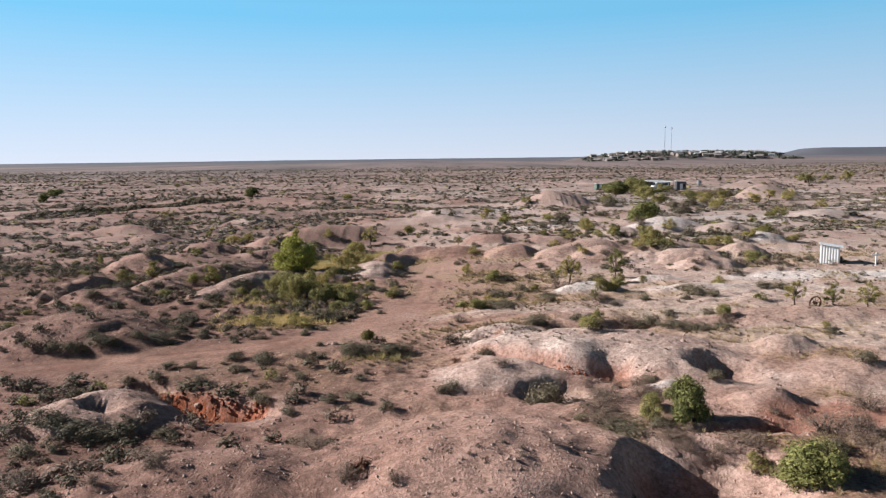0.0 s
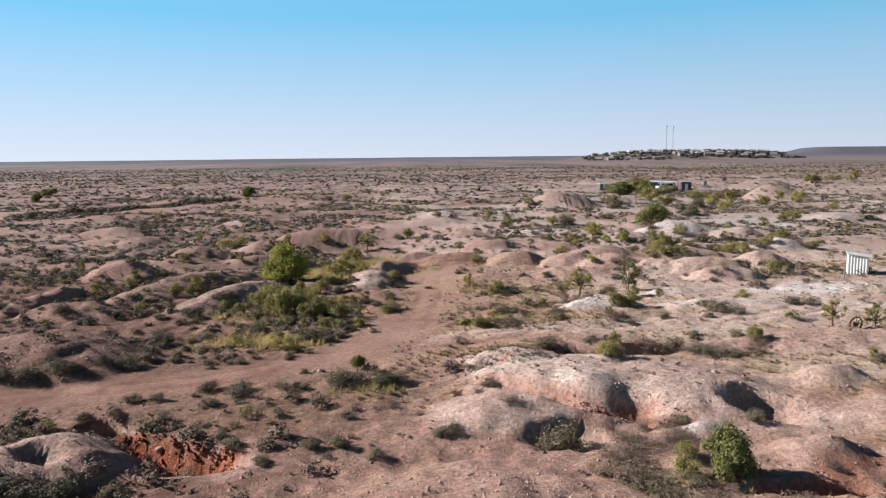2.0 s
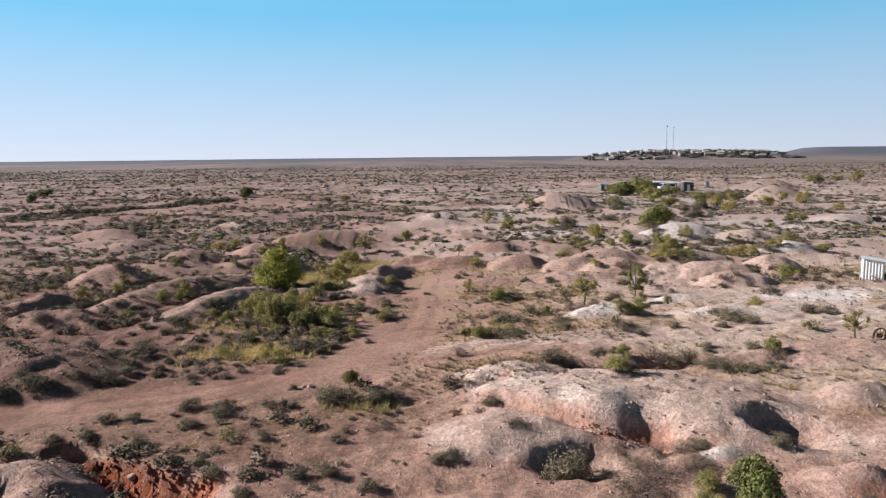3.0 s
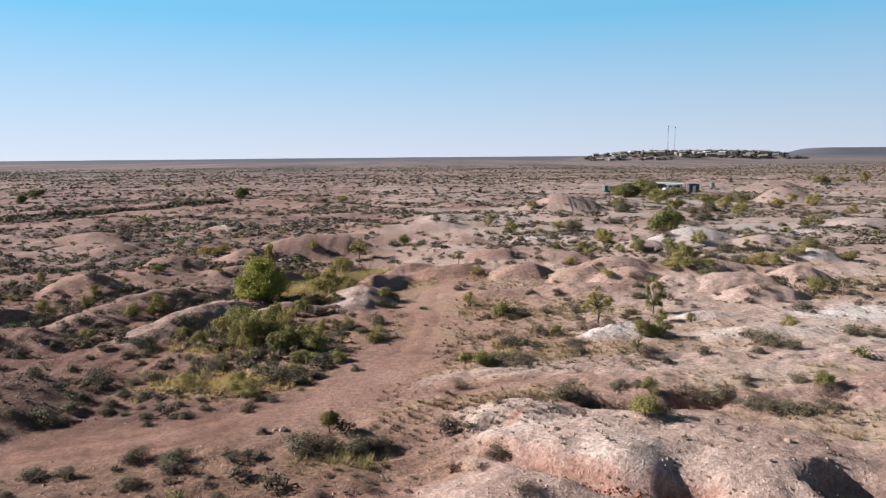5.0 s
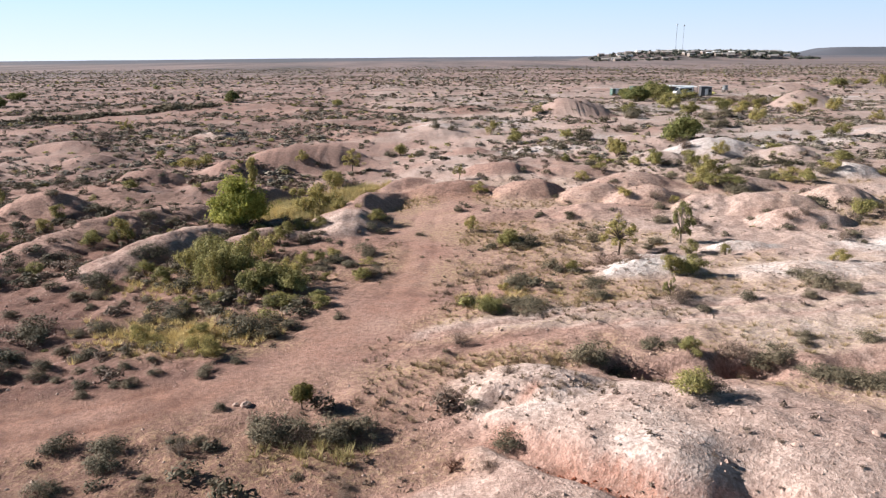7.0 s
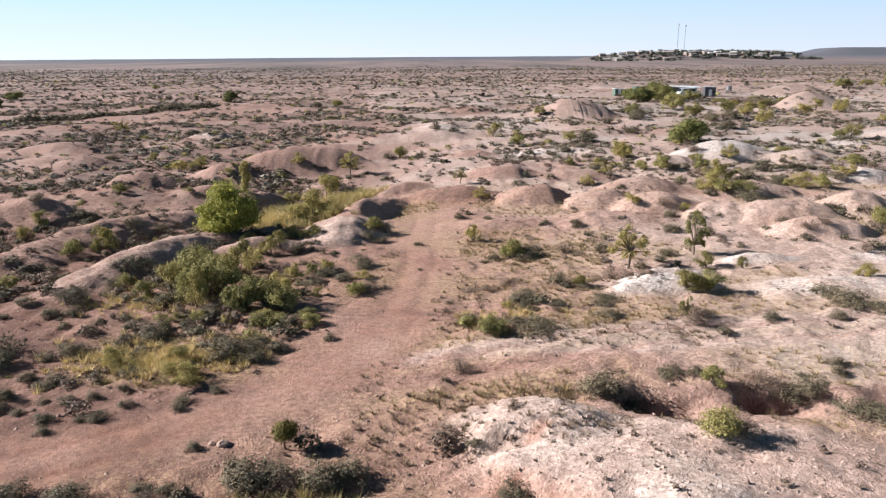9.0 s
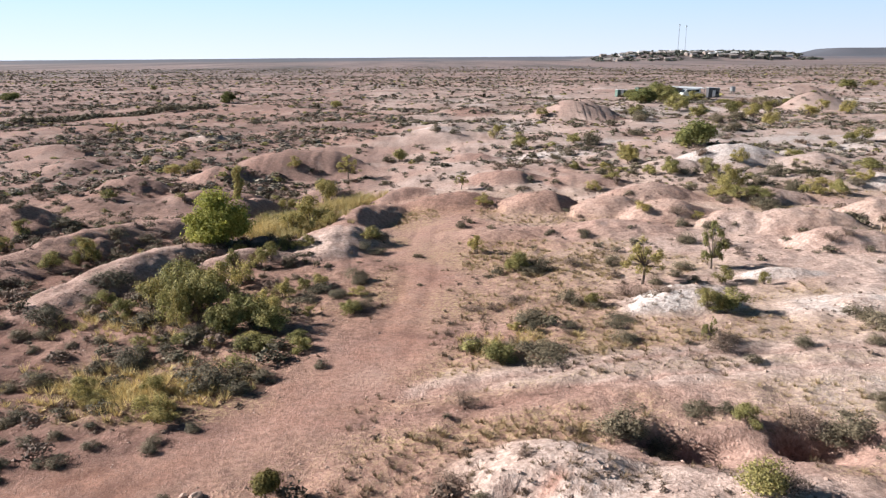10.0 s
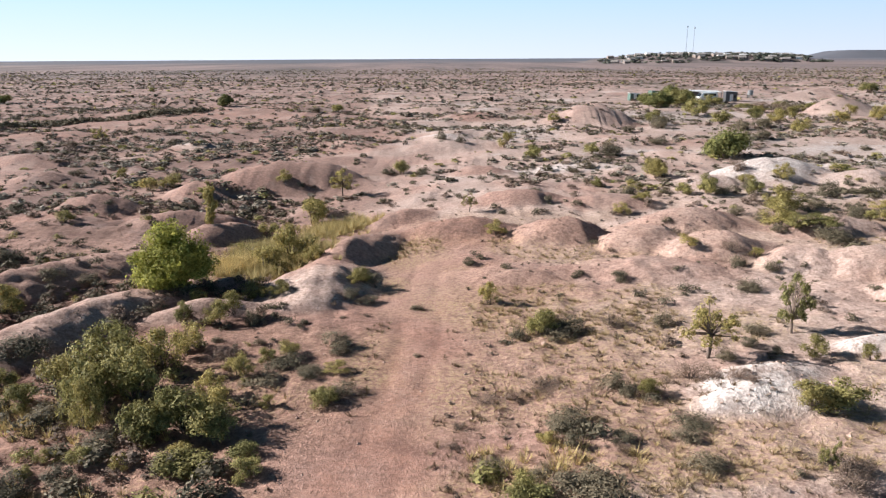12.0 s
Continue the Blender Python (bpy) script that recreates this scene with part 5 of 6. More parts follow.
def scatter_all():
    rng = np.random.default_rng(12)
    near = bush_templates(rng, 10, 190, 0.085)
    x, y, z = spots(rng, 19000, 24, 105, 44, lambda x, y, l, p, s: 0.8 * scrub_density(x, y, l, p, s))
    w = 0.3 + 1.05 * rng.random(len(x)) ** 2.0
    dark = rng.random(len(x))
    tones = ((0.0, 0.56, SALT_LEAF, "saltbush_scrub", "low grey-green saltbush scrub across dry soil"),
             (0.56, 0.93, DRY_LEAF, "dry_scrub", "low brown half-dead scrub across dry soil"),
             (0.93, 1.01, SHRUB_LEAF, "green_scrub", "low green scrub across dry soil"))
    for a, b, leaf, name, label in tones:
        k = (dark >= a) & (dark < b)
        joined(name, near, x[k], y[k], z[k] - 0.02, w[k], w[k] * rng.uniform(0.5, 0.85, k.sum()), leaf, label, "scrub", rng)
    # the second tone is the same scrub, lightened to paint in haze
    wide_tones = ((0.0, 0.3, SALT_LEAF, "saltbush_scrub", "low grey-green saltbush scrub across dry soil"),
                  (0.3, 0.72, SCRUB_HAZE_LEAF, "bluebush_scrub", "pale grey scrub across dry soil, colour lightened for distance haze"),
                  (0.72, 0.93, DRY_LEAF, "dry_scrub", "low brown half-dead scrub across dry soil"),
                  (0.93, 1.01, SHRUB_LEAF, "green_scrub", "low green scrub across dry soil"))
    mid = bush_templates(rng, 8, 34, 0.21)
    x, y, z = spots(rng, 70000, 97, 250, 40, lambda x, y, l, p, s: 0.6 * scrub_density(x, y, l, p, s))
    w = 0.35 + 1.6 * rng.random(len(x)) ** 2.6
    dark = rng.random(len(x))
    for a, b, leaf, name, label in wide_tones:
        k = (dark >= a) & (dark < b)
        joined(name + "_beyond", mid, x[k], y[k], z[k] - 0.02, w[k], w[k] * rng.uniform(0.32, 0.6, k.sum()), leaf, label, "scrub", rng)
    far = bush_templates(rng, 8, 9, 0.5, n=3, size=0.26)
    x, y, z = spots(rng, 80000, 240, 1000, 38, lambda x, y, l, p, s: 0.75 * step(1000, 420, y) * (0.3 + 1.1 * step(0.4, 0.58, fbm(x * 0.35, y, 30, 811, 3))))
    w = 0.6 + 1.8 * rng.random(len(x)) ** 3
    dark = rng.random(len(x))
    for a, b, leaf, name, label in wide_tones:
        k = (dark >= a) & (dark < b)
        joined(name + "_plain", far, x[k], y[k], z[k], w[k], w[k] * rng.uniform(0.3, 0.6, k.sum()), leaf, label, "scrub", rng)
    along, count = rng.random(420), 420
    x, y = np.interp(along, [0, 0.35, 0.7, 1], [-90, -80, -67, -58]) + rng.normal(size=count) * 1.6, np.interp(along, [0, 0.35, 0.7, 1], [172, 199, 216, 224]) + rng.normal(size=count) * 2.0
    w = rng.uniform(0.8, 2.2, count)
    joined("scrub_bank", mid, x, y, land(x, y)[0], w, w * 0.6, SALT_LEAF, "dark line of scrub along a dirt road on the plain", "scrub", rng)
    tufts = tuft_templates(rng, 8)
    x, y, z = spots(rng, 90000, 22, 100, 42, lambda x, y, l, p, s: np.clip(1.6 * s - 0.85, 0.0, 1) * step(2.0, 3.4, track_mask(x, y)))
    w = rng.uniform(0.2, 0.45, len(x))
    joined("dry_grass", tufts, x, y, z, w, w * rng.uniform(0.3, 0.75, len(x)), STRAW, "tufts of dry straw-coloured grass", "grass", rng)
    for gx, gy, gw, gh, count in ((-12.4, 57.0, 3.4, 1.5, 330), (-11.9, 87.0, 2.2, 4.6, 1500), (-13.2, 83.6, 1.6, 1.2, 350), (-8.9, 96.6, 2.0, 2.2, 500), (0.8, 60.2, 2.4, 0.9, 45), (-5.8, 47.3, 1.6, 0.4, 30), (-15.5, 63.5, 3.0, 1.6, 130)):
        x, y = gx + gw * 0.6 * rng.normal(size=count), gy + gh * 0.6 * rng.normal(size=count)
        keep = track_mask(x, y) > 2.6
        x, y = x[keep], y[keep]
        w = rng.uniform(0.25, 0.6, len(x))
        tall = 2.0 if gy > 80 else 1.0
        joined("golden_grass", tufts, x, y, land(x, y)[0], w * (0.5 + 0.5 * tall), w * tall * rng.uniform(0.5, 1.0, len(x)), GOLD_GRASS, "patch of tall golden dry grass among bushes", "grass", rng)
    weeds = bush_templates(rng, 8, 26, 0.22, n=4)
    x, y, z = spots(rng, 13000, 20, 90, 42, lambda x, y, l, p, s: 0.42 * (0.15 + step(0.4, 0.6, fbm(x, y, 5, 821, 3))) * step(1.2, 2.6, track_mask(x, y)))
    w = 0.1 + 0.24 * rng.random(len(x)) ** 1.5
    joined("dry_weed", weeds, x, y, z, w, w * rng.uniform(0.4, 0.8, len(x)), DRY_LEAF, "small dry brown weeds on bare soil", "weed", rng)
    x, y = rng.uniform(-5, 9, 2600), rng.uniform(49, 75, 2600)
    keep = (rng.random(2600) < step(0.42, 0.6, fbm(x * 0.4, y, 2.5, 831, 3))) & (track_mask(x, y) > 1.2)
    x, y = x[keep], y[keep]
    w = 0.14 + 0.3 * rng.random(len(x)) ** 1.6
    joined("brown_grass", tufts, x, y, land(x, y)[0], w, w * rng.uniform(0.35, 0.7, len(x)), BROWN_GRASS, "low brown tufts of dead grass beside the track", "grass", rng)
    rocks = stone_templates(rng, 10)
    x, y, z = spots(rng, 80000, 18, 64, 42, lambda x, y, l, p, s: (0.12 + 0.5 * step(0.2, 0.9, np.abs(l))) * (0.15 + 0.85 * step(1.2, 3.0, track_mask(x, y))))
    w = 0.04 + 0.13 * rng.random(len(x)) ** 4
    for bx, by, bw, bh, slope, size, count in ((-13.0, 42.0, 2.4, 0.5, -0.32, 1.0, 260), (2.6, 44.8, 2.6, 0.22, -0.6, 0.6, 170)):
        along = bw * rng.uniform(-1, 1, count)
        rx, ry = bx + along, by + slope * along + bh * rng.normal(size=count) * 0.6
        rw = size * (0.1 + 0.28 * rng.random(count) ** 2.5)
        joined("red_rubble", rocks, rx, ry, land(rx, ry)[0], rw, rw * 0.8, RED_STONE, "crumbled red-orange clods on a cut pit face", "rubble", rng)
    joined("rubble", rocks, x, y, z, w, w * 0.8, STONE, "loose stones and clods on the heaps", "rubble", rng)


scatter_all()


# ---------------------------------------------------------------- things people left here
def box(bm, x0, x1, y0, y1, z0, z1, bevel=0.0):
    made = bmesh.ops.create_cube(bm, size=1.0)["verts"]
    for v in made:
        v.co = Vector(((x0 + x1) / 2 + v.co.x * (x1 - x0), (y0 + y1) / 2 + v.co.y * (y1 - y0), (z0 + z1) / 2 + v.co.z * (z1 - z0)))
    if bevel:
        edges = list({e for v in made for e in v.link_edges})
        bmesh.ops.bevel(bm, geom=edges, offset=bevel, segments=2, affect="EDGES")


def boxes(*rows, bevel=0.0):
    bm = bmesh.new()
    for row in rows:
        box(bm, *row, bevel=bevel)
    return bm


def rod(bm, a, b, r, sides=8, r2=None):
    a, b = Vector(a), Vector(b)
    made = bmesh.ops.create_cone(bm, cap_ends=True, segments=sides, radius1=r, radius2=r if r2 is None else r2, depth=(b - a).length)["verts"]
    bmesh.ops.transform(bm, matrix=Matrix.Translation((a + b) / 2) @ (b - a).to_track_quat("Z", "Y").to_matrix().to_4x4(), verts=made)


def rods(*rows, sides=8):
    bm = bmesh.new()
    for a, b, r in rows:
        rod(bm, a, b, r, sides)
    return bm


def sheet(width, rise0, rise1, ribs, depth=0.035):
    """A ribbed steel sheet that stands in the xz plane, from x = 0 to width, with a sloping top edge."""
    bm = bmesh.new()
    rows = []
    n = ribs * 4
    for k in range(n + 1):
        x = width * k / n
        d = depth * (1 if k % 4 in (1, 2) else 0)
        top = rise0 + (rise1 - rise0) * k / n
        rows.append([bm.verts.new((x, dy, z)) for dy, z in ((-d, 0.0), (-d, top), (0.03 - d, top), (0.03 - d, 0.0))])
    for a, b in zip(rows, rows[1:]):
        for k in range(4):
            bm.faces.new((a[k], b[k], b[(k + 1) % 4], a[(k + 1) % 4]))
    bm.faces.new(rows[0])
    bm.faces.new(rows[-1][::-1])
    bmesh.ops.recalc_face_normals(bm, faces=bm.faces)
    return bm


def shaft_shed(x, y, turn):
    """A white ribbed-steel hut with a lean-to roof."""
    thing = new("shaft_shed")
    thing.matrix_basis = pose(x, y, ground_z(x, y), rz=turn)
    w, d = 1.55, 1.2
    part("front_wall", sheet(w, 1.7, 1.5, 7), WHITE_STEEL, thing)
    back = part("back_wall", sheet(w, 1.7, 1.5, 7), WHITE_STEEL, thing)
    back.location = (0, d, 0)
    for name, px in (("side_wall", 0.0), ("side_wall", w - 0.01)):
        wall = part(name, sheet(d - 0.07, 1.7 - 0.2 * px / w, 1.7 - 0.2 * px / w, 6), WHITE_STEEL, thing)
        wall.matrix_basis = pose(px, 0.04, 0, rz=90)
    roof = part("roof", boxes((-0.12, w + 0.28, -0.2, d + 0.2, 0, 0.05), bevel=0.01), WHITE_PAINT, thing, "white sloping sheet roof")
    roof.matrix_basis = pose(0, 0, 1.72, ry=math.degrees(math.atan2(0.2, w)))
    for px, py in ((0.03, 0.1), (w - 0.03, 0.1), (0.03, d - 0.1), (w - 0.03, d - 0.1)):
        part("leg", boxes((px - 0.04, px + 0.04, py - 0.04, py + 0.04, -0.25, 0.08)), DARK_STEEL, thing)
    tagged(thing, "white ribbed-steel hut with sloping roof over a mine shaft", "shed")


def fence_post(x, y, h, lean=0.0, group="posts beside the hut"):
    bm = bmesh.new()
    rod(bm, (0, 0, -0.3), (lean, 0, h), 0.045, 9, 0.038)
    for v in bm.verts:
        v.co.x += 0.012 * math.sin(v.co.z * 6)
    me = bpy.data.meshes.new("fence_post")
    bm.to_mesh(me)
    me.materials.append(POST_WOOD)
    ob = new("fence_post", me)
    ob.location = (x, y, ground_z(x, y))
    tagged(ob, "weathered reddish timber post in pink soil", "post", group)


def marker_cross(x, y):
    thing = new("marker_post")
    thing.location = (x, y, ground_z(x, y))
    part("upright", boxes((-0.05, 0.05, -0.05, 0.05, -0.3, 1.15), bevel=0.008), WHITE_PAINT, thing)
    part("crossbar", boxes((-0.42, 0.42, -0.075, -0.053, 0.86, 0.98), bevel=0.005), WHITE_PAINT, thing)
    tagged(thing, "white painted post with a short crossbar", "post")


def old_wheel(x, y):
    """A rusty spoked wheel that stands half sunk in the ground."""
    thing = new("iron_wheel")
    thing.matrix_basis = pose(x, y, ground_z(x, y) + 0.2, rx=6, rz=12)
    R = 0.4
    bm = bmesh.new()
    n, m = 40, 6
    ring = [[bm.verts.new(((R + 0.035 * math.cos(b)) * math.cos(a), 0.06 * math.sin(b), (R + 0.035 * math.cos(b)) * math.sin(a)))
             for b in (2 * math.pi * k / m for k in range(m))] for a in (2 * math.pi * k / n for k in range(n))]
    for a in range(n):
        for b in range(m):
            bm.faces.new((ring[a][b], ring[(a + 1) % n][b], ring[(a + 1) % n][(b + 1) % m], ring[a][(b + 1) % m]))
    bmesh.ops.recalc_face_normals(bm, faces=bm.faces)
    part("rim", bm, RUST, thing)
    part("hub", rods(((0, -0.11, 0), (0, 0.11, 0), 0.09), sides=14), RUST, thing)
    for k in range(8):
        a = 2 * math.pi * k / 8
        part("spoke", rods(((0.07 * math.cos(a), 0, 0.07 * math.sin(a)), (R * math.cos(a), 0, R * math.sin(a)), 0.016)), RUST, thing)
    tagged(thing, "rusty spoked iron wheel standing half sunk in soil", "wheel")


def dead_branch(x, y, size, turn, material, label):
    rng = np.random.default_rng(int(abs(x * 100 + y)))
    paths = []
    for k in range(22):
        a, r = rng.uniform(0, 6.28), rng.uniform(0.25, 0.6)
        z, bend = rng.uniform(0.1, 0.34), rng.uniform(-1.1, 1.1)
        sx = rng.uniform(-0.3, 0.3)
        paths.append([(sx, 0.0, 0.02, 0.02), (sx + r * 0.4 * math.cos(a), r * 0.4 * math.sin(a), z, 0.016),
                      (sx + r * 0.8 * math.cos(a + 0.5 * bend), r * 0.8 * math.sin(a + 0.5 * bend), z * rng.uniform(0.7, 1.0), 0.012),
                      (sx + r * math.cos(a + bend), r * math.sin(a + bend), z * rng.uniform(0.1, 0.6), 0.008)])
    paths.append([(-0.5, 0, 0.03, 0.045), (0, 0.05, 0.08, 0.04), (0.55, 0, 0.04, 0.025)])
    v, f = limbs(rng, paths, 6)
    ob = new("dead_branch", mesh_of("dead_branch", v, f, material, True))
    ob.matrix_basis = pose(x, y, ground_z(x, y), rz=turn) @ Matrix.Scale(size, 4)
    tagged(ob, label, "branch")


def boulder(x, y, size, seed):
    rng = np.random.default_rng(seed)
    bm = bmesh.new()
    bmesh.ops.create_icosphere(bm, subdivisions=2, radius=1.0)
    for v in bm.verts:
        v.co = Vector((v.co.x, v.co.y * 0.8, v.co.z * 0.6)) * (1 + 0.22 * noise.noise(v.co * 1.7 + Vector((seed, 0, 0))))
    me = bpy.data.meshes.new("rock")
    bm.to_mesh(me)
    me.materials.append(STONE)
    ob = new("rock", me)
    ob.matrix_basis = pose(x, y, ground_z(x, y) + size * 0.2, rz=float(rng.uniform(0, 360))) @ Matrix.Scale(size, 4)
    tagged(ob, "pale pink rock lying on bare soil", "rock", "loose rocks")


shaft_shed(33.0, 73.6, -30)
fence_post(31.1, 70.9, 1.5)
fence_post(28.4, 73.3, 1.0)
fence_post(25.6, 75.0, 0.9, 0.06)
marker_cross(36.9, 71.6)
old_wheel(20.6, 52.7)
dead_branch(-5.6, 32.9, 1.0, 15, RUST, "rust-brown dead branch lying on the gravelly heap")
dead_branch(-1.8, 46.5, 0.7, 60, RUST, "reddish dried weed on pale gravel")
for n, (bx, by, bs) in enumerate(((-8.55, 50.4, 0.2), (-8.9, 50.5, 0.12), (9.9, 46.1, 0.16), (-13.9, 42.6, 0.2), (14.1, 50.9, 0.2), (2.6, 69.6, 0.14))):
    boulder(bx, by, bs, n)


# ---------------------------------------------------------------- camp among the trees on the plain
def wheel_part(x, y, r, parent):
    tyre = part("wheel", rods(((x, y - 0.1, r), (x, y + 0.1, r), r), sides=18), RUBBER, parent, "black tyre")
    bm = rods(((x, y - 0.112, r), (x, y + 0.112, r), r * 0.55), sides=14)
    part("rim", bm, TANK_STEEL, tyre)


def van(x, y, turn):
    """A white boxy van with a raked windscreen."""
    thing = new("van")
    thing.matrix_basis = pose(x, y, ground_z(x, y), rz=turn) @ Matrix.Scale(1.2, 4)
    bm = bmesh.new()
    side = [(-2.4, 0.45), (2.3, 0.45), (2.45, 0.95), (2.05, 1.3), (1.45, 2.2), (-2.3, 2.3), (-2.45, 1.9)]
    a = [bm.verts.new((px, -0.95, pz)) for px, pz in side]
    b = [bm.verts.new((px, 0.95, pz)) for px, pz in side]
    bm.faces.new(a[::-1])
    bm.faces.new(b)
    for k in range(len(side)):
        bm.faces.new((a[k], a[(k + 1) % len(side)], b[(k + 1) % len(side)], b[k]))
    bmesh.ops.recalc_face_normals(bm, faces=bm.faces)
    bmesh.ops.bevel(bm, geom=list(bm.edges), offset=0.07, segments=2, affect="EDGES")
    part("body", bm, WHITE_PAINT, thing)
    screen = part("windscreen", boxes((-0.01, 0.01, -0.8, 0.8, -0.48, 0.48), bevel=0.005), GLASS, thing, "dark glass windscreen")
    screen.matrix_basis = pose(1.79, 0, 1.76, ry=-33.7)
    for py in (-0.962, 0.962):
        part("side_window", boxes((0.2, 1.2, py - 0.008, py + 0.008, 1.45, 2.0)), GLASS, thing)
        part("side_window", boxes((-2.0, -0.1, py - 0.008, py + 0.008, 1.45, 2.0)), GLASS, thing)
    part("bumper", boxes((2.36, 2.52, -0.9, 0.9, 0.4, 0.6), bevel=0.03), DARK_STEEL, thing)
    for py in (-0.68, 0.68):
        part("headlight", rods(((2.36, py, 0.82), (2.47, py, 0.8), 0.11), sides=12), GLASS, thing)
    for px in (-1.6, 1.6):
        for py in (-0.88, 0.88):
            wheel_part(px, py, 0.36, thing)
    tagged(thing, "white boxy van parked beside a carport", "van")


def carport(x, y, turn):
    thing = new("carport")
    thing.matrix_basis = pose(x, y, ground_z(x, y), rz=turn)
    roof = part("roof", boxes((-4.4, 4.4, -2.4, 2.4, 0, 0.12), bevel=0.03), WHITE_PAINT, thing, "flat white sheet roof")
    roof.matrix_basis = pose(0, 0, 2.75, rx=3, ry=2)
    for px in (-4.2, 0, 4.2):
        for py in (-2.2, 2.2):
            part("post", boxes((px - 0.06, px + 0.06, py - 0.06, py + 0.06, -0.3, 2.7)), DARK_STEEL, thing)
    part("back_wall", boxes((-4.2, 4.2, 2.24, 2.3, -0.2, 2.6)), DARK_STEEL, thing)
    tagged(thing, "long white-roofed carport with dark back wall", "carport")


def hut(x, y, turn, w, d, h, wall, roof_mat, label):
    thing = new("hut")
    thing.matrix_basis = pose(x, y, ground_z(x, y), rz=turn)
    part("walls", boxes((-w / 2, w / 2, -d / 2, d / 2, -0.3, h), bevel=0.03), wall, thing).name = "body"
    roof = part("roof", boxes((-w / 2 - 0.2, w / 2 + 0.2, -d / 2 - 0.2, d / 2 + 0.2, 0, 0.09), bevel=0.02), roof_mat, thing)
    roof.matrix_basis = pose(0, 0, h + 0.04, ry=4)
    part("door", boxes((-0.45, 0.45, -d / 2 - 0.04, -d / 2 - 0.002, 0.0, 2.0), bevel=0.008), WHITE_PAINT, thing, "white door")
    if w > 2.6:
        part("window", boxes((w / 2 - 1.0, w / 2 - 0.35, -d / 2 - 0.03, -d / 2 - 0.002, 1.0, 1.7)), GLASS, thing)
    tagged(thing, label, "hut")


def water_tank(x, y):
    thing = new("water_tank")
    thing.matrix_basis = pose(x, y, ground_z(x, y)) @ Matrix.Scale(0.75, 4)
    bm = bmesh.new()
    rod(bm, (0, 0, 1.4), (0, 0, 3.2), 1.1, 24)
    for k in range(5):
        rod(bm, (0, 0, 1.6 + 0.35 * k), (0, 0, 1.66 + 0.35 * k), 1.14, 24)
    part("tank", bm, TANK_STEEL, thing)
    lid = bmesh.new()
    rod(lid, (0, 0, 3.2), (0, 0, 3.5), 1.12, 24, 0.15)
    part("lid", lid, TANK_STEEL, thing)
    for px, py in ((-0.75, -0.75), (0.75, -0.75), (-0.75, 0.75), (0.75, 0.75)):
        part("leg", boxes((px - 0.07, px + 0.07, py - 0.07, py + 0.07, -0.3, 1.4)), DARK_STEEL, thing)
    tagged(thing, "grey steel water tank on four legs", "tank")


carport(80.4, 254.5, -6)
van(77.6, 246.0, 190)
hut(86.2, 250.0, -6, 3.2, 2.6, 2.7, DARK_STEEL, WHITE_PAINT, "dark steel hut with white door beside the carport")
water_tank(97.5, 262.0)
hut(60.9, 259.9, 5, 3.0, 2.4, 2.0, GREEN_STEEL, WHITE_PAINT, "green steel hut with a white roof under trees")
hut(68.5, 264.0, 12, 3.0, 2.4, 2.3, GREEN_STEEL, GREEN_STEEL, "small teal steel hut half hidden by trees")


# ---------------------------------------------------------------- town on the far hill
def house(x, y, w, d, h, turn, wall, roof):
    thing = new("house")
    thing.matrix_basis = pose(x, y, ground_z(x, y), rz=turn)
    part("wall", boxes((-w / 2, w / 2, -d / 2, d / 2, -2.5, h)), wall, thing)
    bm = bmesh.new()
    a, b, e = w / 2 + 0.5, d / 2 + 0.5, h + d * 0.24
    v = [bm.verts.new(c) for c in ((-a, -b, h), (a, -b, h), (a, b, h), (-a, b, h), (-a, 0, e), (a, 0, e))]
    for f in ((0, 1, 5, 4), (2, 3, 4, 5), (0, 4, 3), (1, 2, 5), (3, 2, 1, 0)):
        bm.faces.new([v[k] for k in f])
    part("roof", bm, roof, thing)
    for px in (-w * 0.28, w * 0.28):
        part("window", boxes((px - 0.9, px + 0.9, -d / 2 - 0.06, -d / 2 - 0.01, 1.0, 2.2)), GLASS, thing)
    part("door", boxes((-0.5, 0.5, -d / 2 - 0.06, -d / 2 - 0.01, 0, 2.1)), DARK_STEEL, thing)
    tagged(thing, "small low house with pale roof on the far hill", "house", "houses of the town on the hill")


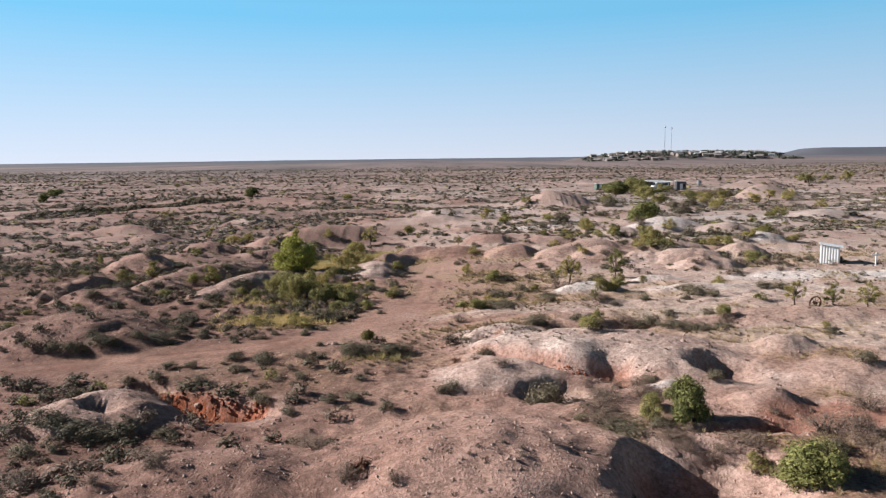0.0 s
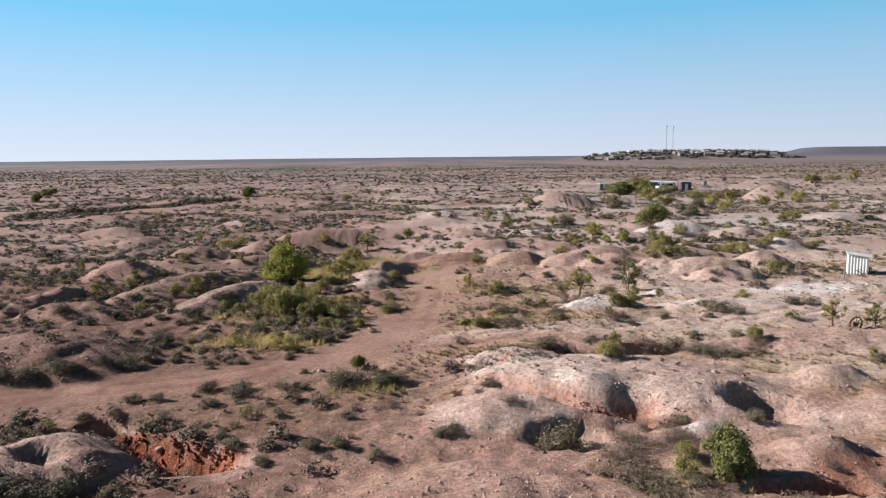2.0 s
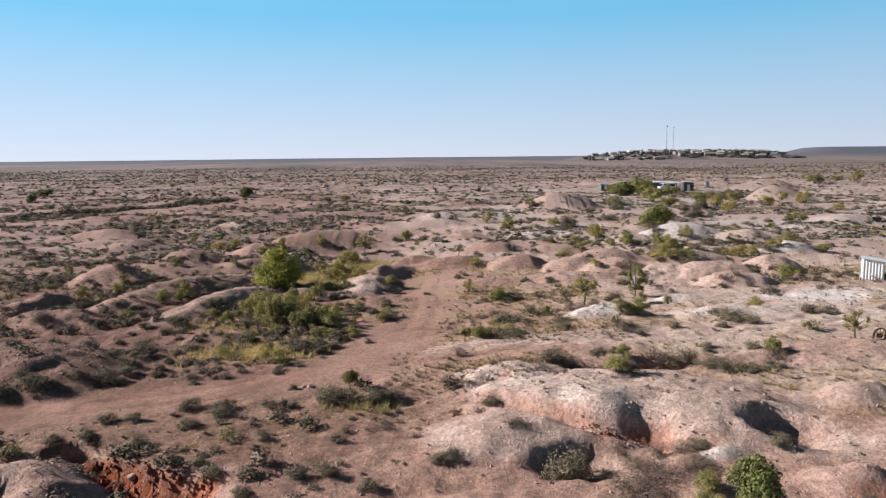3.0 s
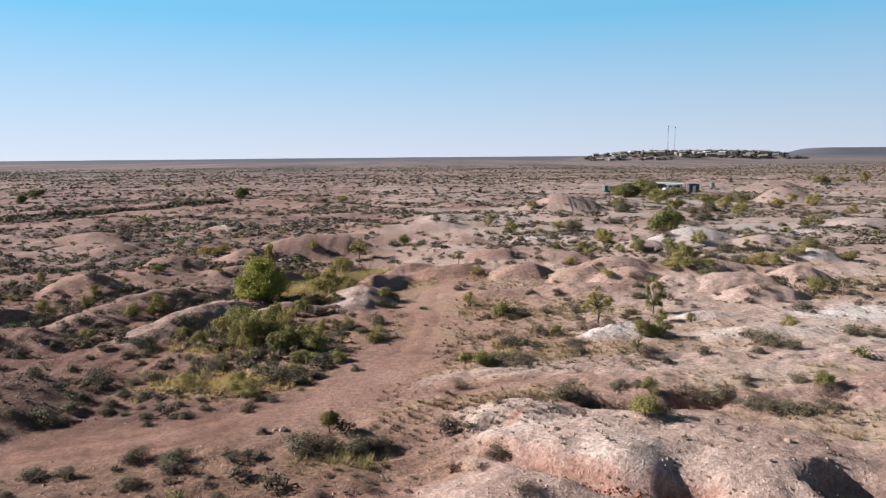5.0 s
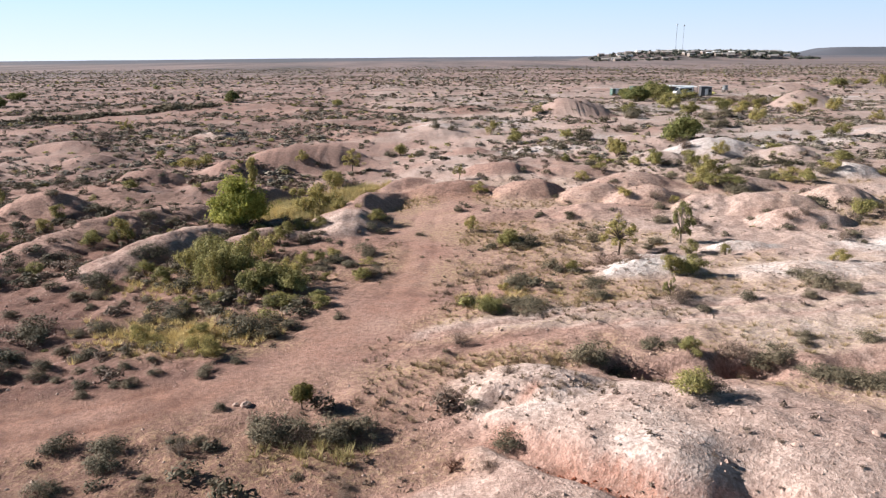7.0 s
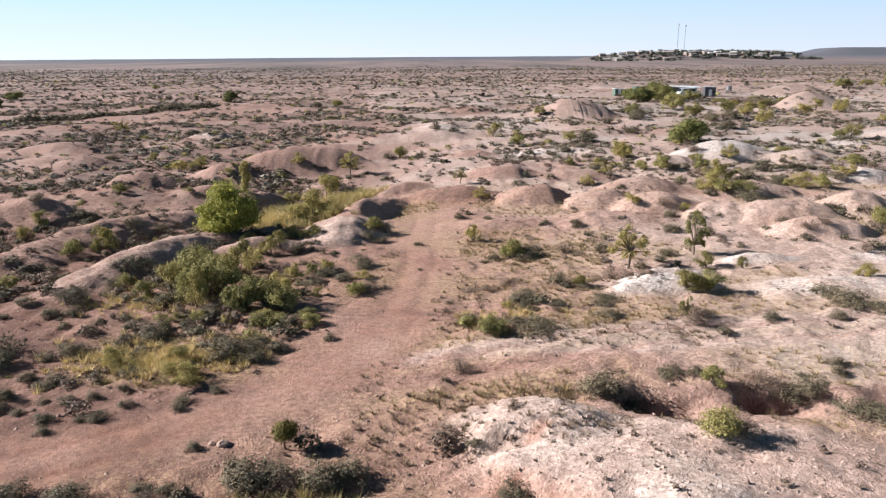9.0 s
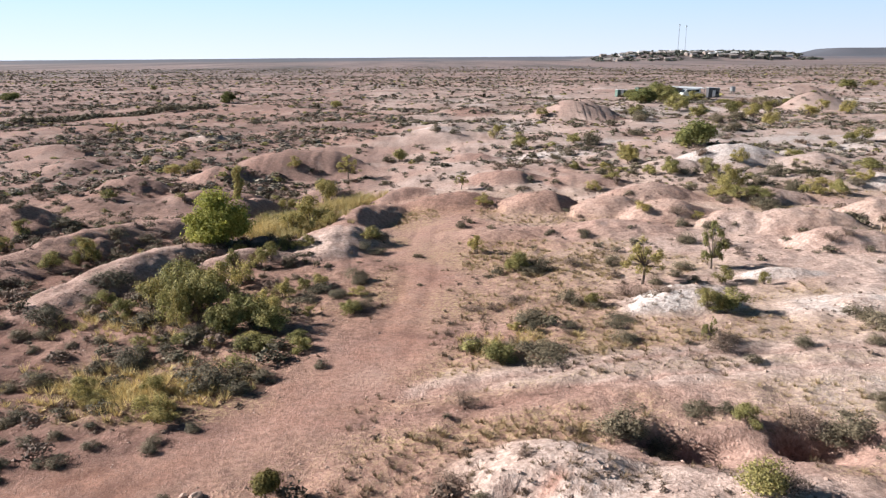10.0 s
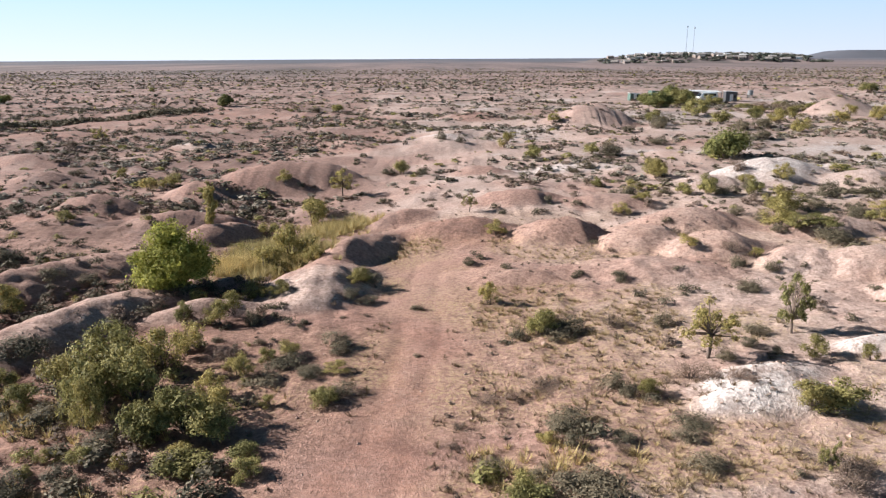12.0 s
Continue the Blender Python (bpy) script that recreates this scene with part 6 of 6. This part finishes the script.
def mast(x, y, h, w):
    """A guyed lattice mast."""
    thing = new("radio_mast")
    thing.location = (x, y, ground_z(x, y))
    corners = [(w * math.cos(a), w * math.sin(a)) for a in (0.3, 2.39, 4.49)]
    for cx, cy in corners:
        part("leg", rods(((cx, cy, -1), (cx, cy, h), 0.1), sides=5), TANK_STEEL, thing)
    bm = bmesh.new()
    n = int(h / 3)
    for k in range(n):
        for i in range(3):
            (ax, ay), (bx, by) = corners[i], corners[(i + 1) % 3]
            rod(bm, (ax, ay, h * k / n), (bx, by, h * (k + 1) / n), 0.05, 4)
    part("lattice", bm, TANK_STEEL, thing)
    part("antenna_drum", rods(((0, -0.6, h - 2.2), (0, 0.6, h - 2.2), 1.5), sides=14), WHITE_PAINT, thing)
    tagged(thing, "tall thin steel lattice radio mast above the town", "mast", "radio masts")


def far_tree_mesh(rng, leaves):
    return leaf_cloud(rng, clumps(rng, 7, 0.33, 0.25, 0.8, 0.22), leaves, 0.17)


def town():
    rng = np.random.default_rng(31)
    for k in range(64):
        x = 350 + 405 * (k + rng.uniform(0.1, 0.9)) / 64
        y = rng.uniform(1408, 1520)
        house(x, y, rng.uniform(9, 15), rng.uniform(7, 10), rng.uniform(2.8, 4.0), rng.uniform(-25, 25), WALL_PAINT if rng.random() < 0.93 else WHITE_PAINT, ROOF_PAINT if rng.random() < 0.8 else WHITE_PAINT)
    crowns = [mesh_of("crown", *far_tree_mesh(rng, 130), TOWN_HAZE_LEAF) for _ in range(4)]
    tv, tf = limbs(rng, [[(0, 0, -0.1, 0.05), (0.02, 0, 0.5, 0.03)]], 6)
    trunk = mesh_of("trunk", tv, tf, BARK)
    for k in range(300):
        x = 335 + 430 * rng.random() ** (0.9 if k % 3 else 0.5)
        y = rng.uniform(1396, 1520)
        w, h = rng.uniform(8, 16), rng.uniform(4.5, 8.0)
        thing = new("town_tree")
        thing.matrix_basis = Matrix.LocRotScale((x, y, ground_z(x, y)), Euler((0, 0, rng.uniform(0, 6))), (w, w, h))
        for name, me in (("trunk", trunk), ("crown", crowns[k % 4])):
            new(name, me).parent = thing
        tagged(thing, "dark green leafy tree among the houses on the hill", "tree", "trees of the town on the hill")


town()
mast(520, 1500, 56, 0.5)
mast(536, 1505, 54, 0.25)
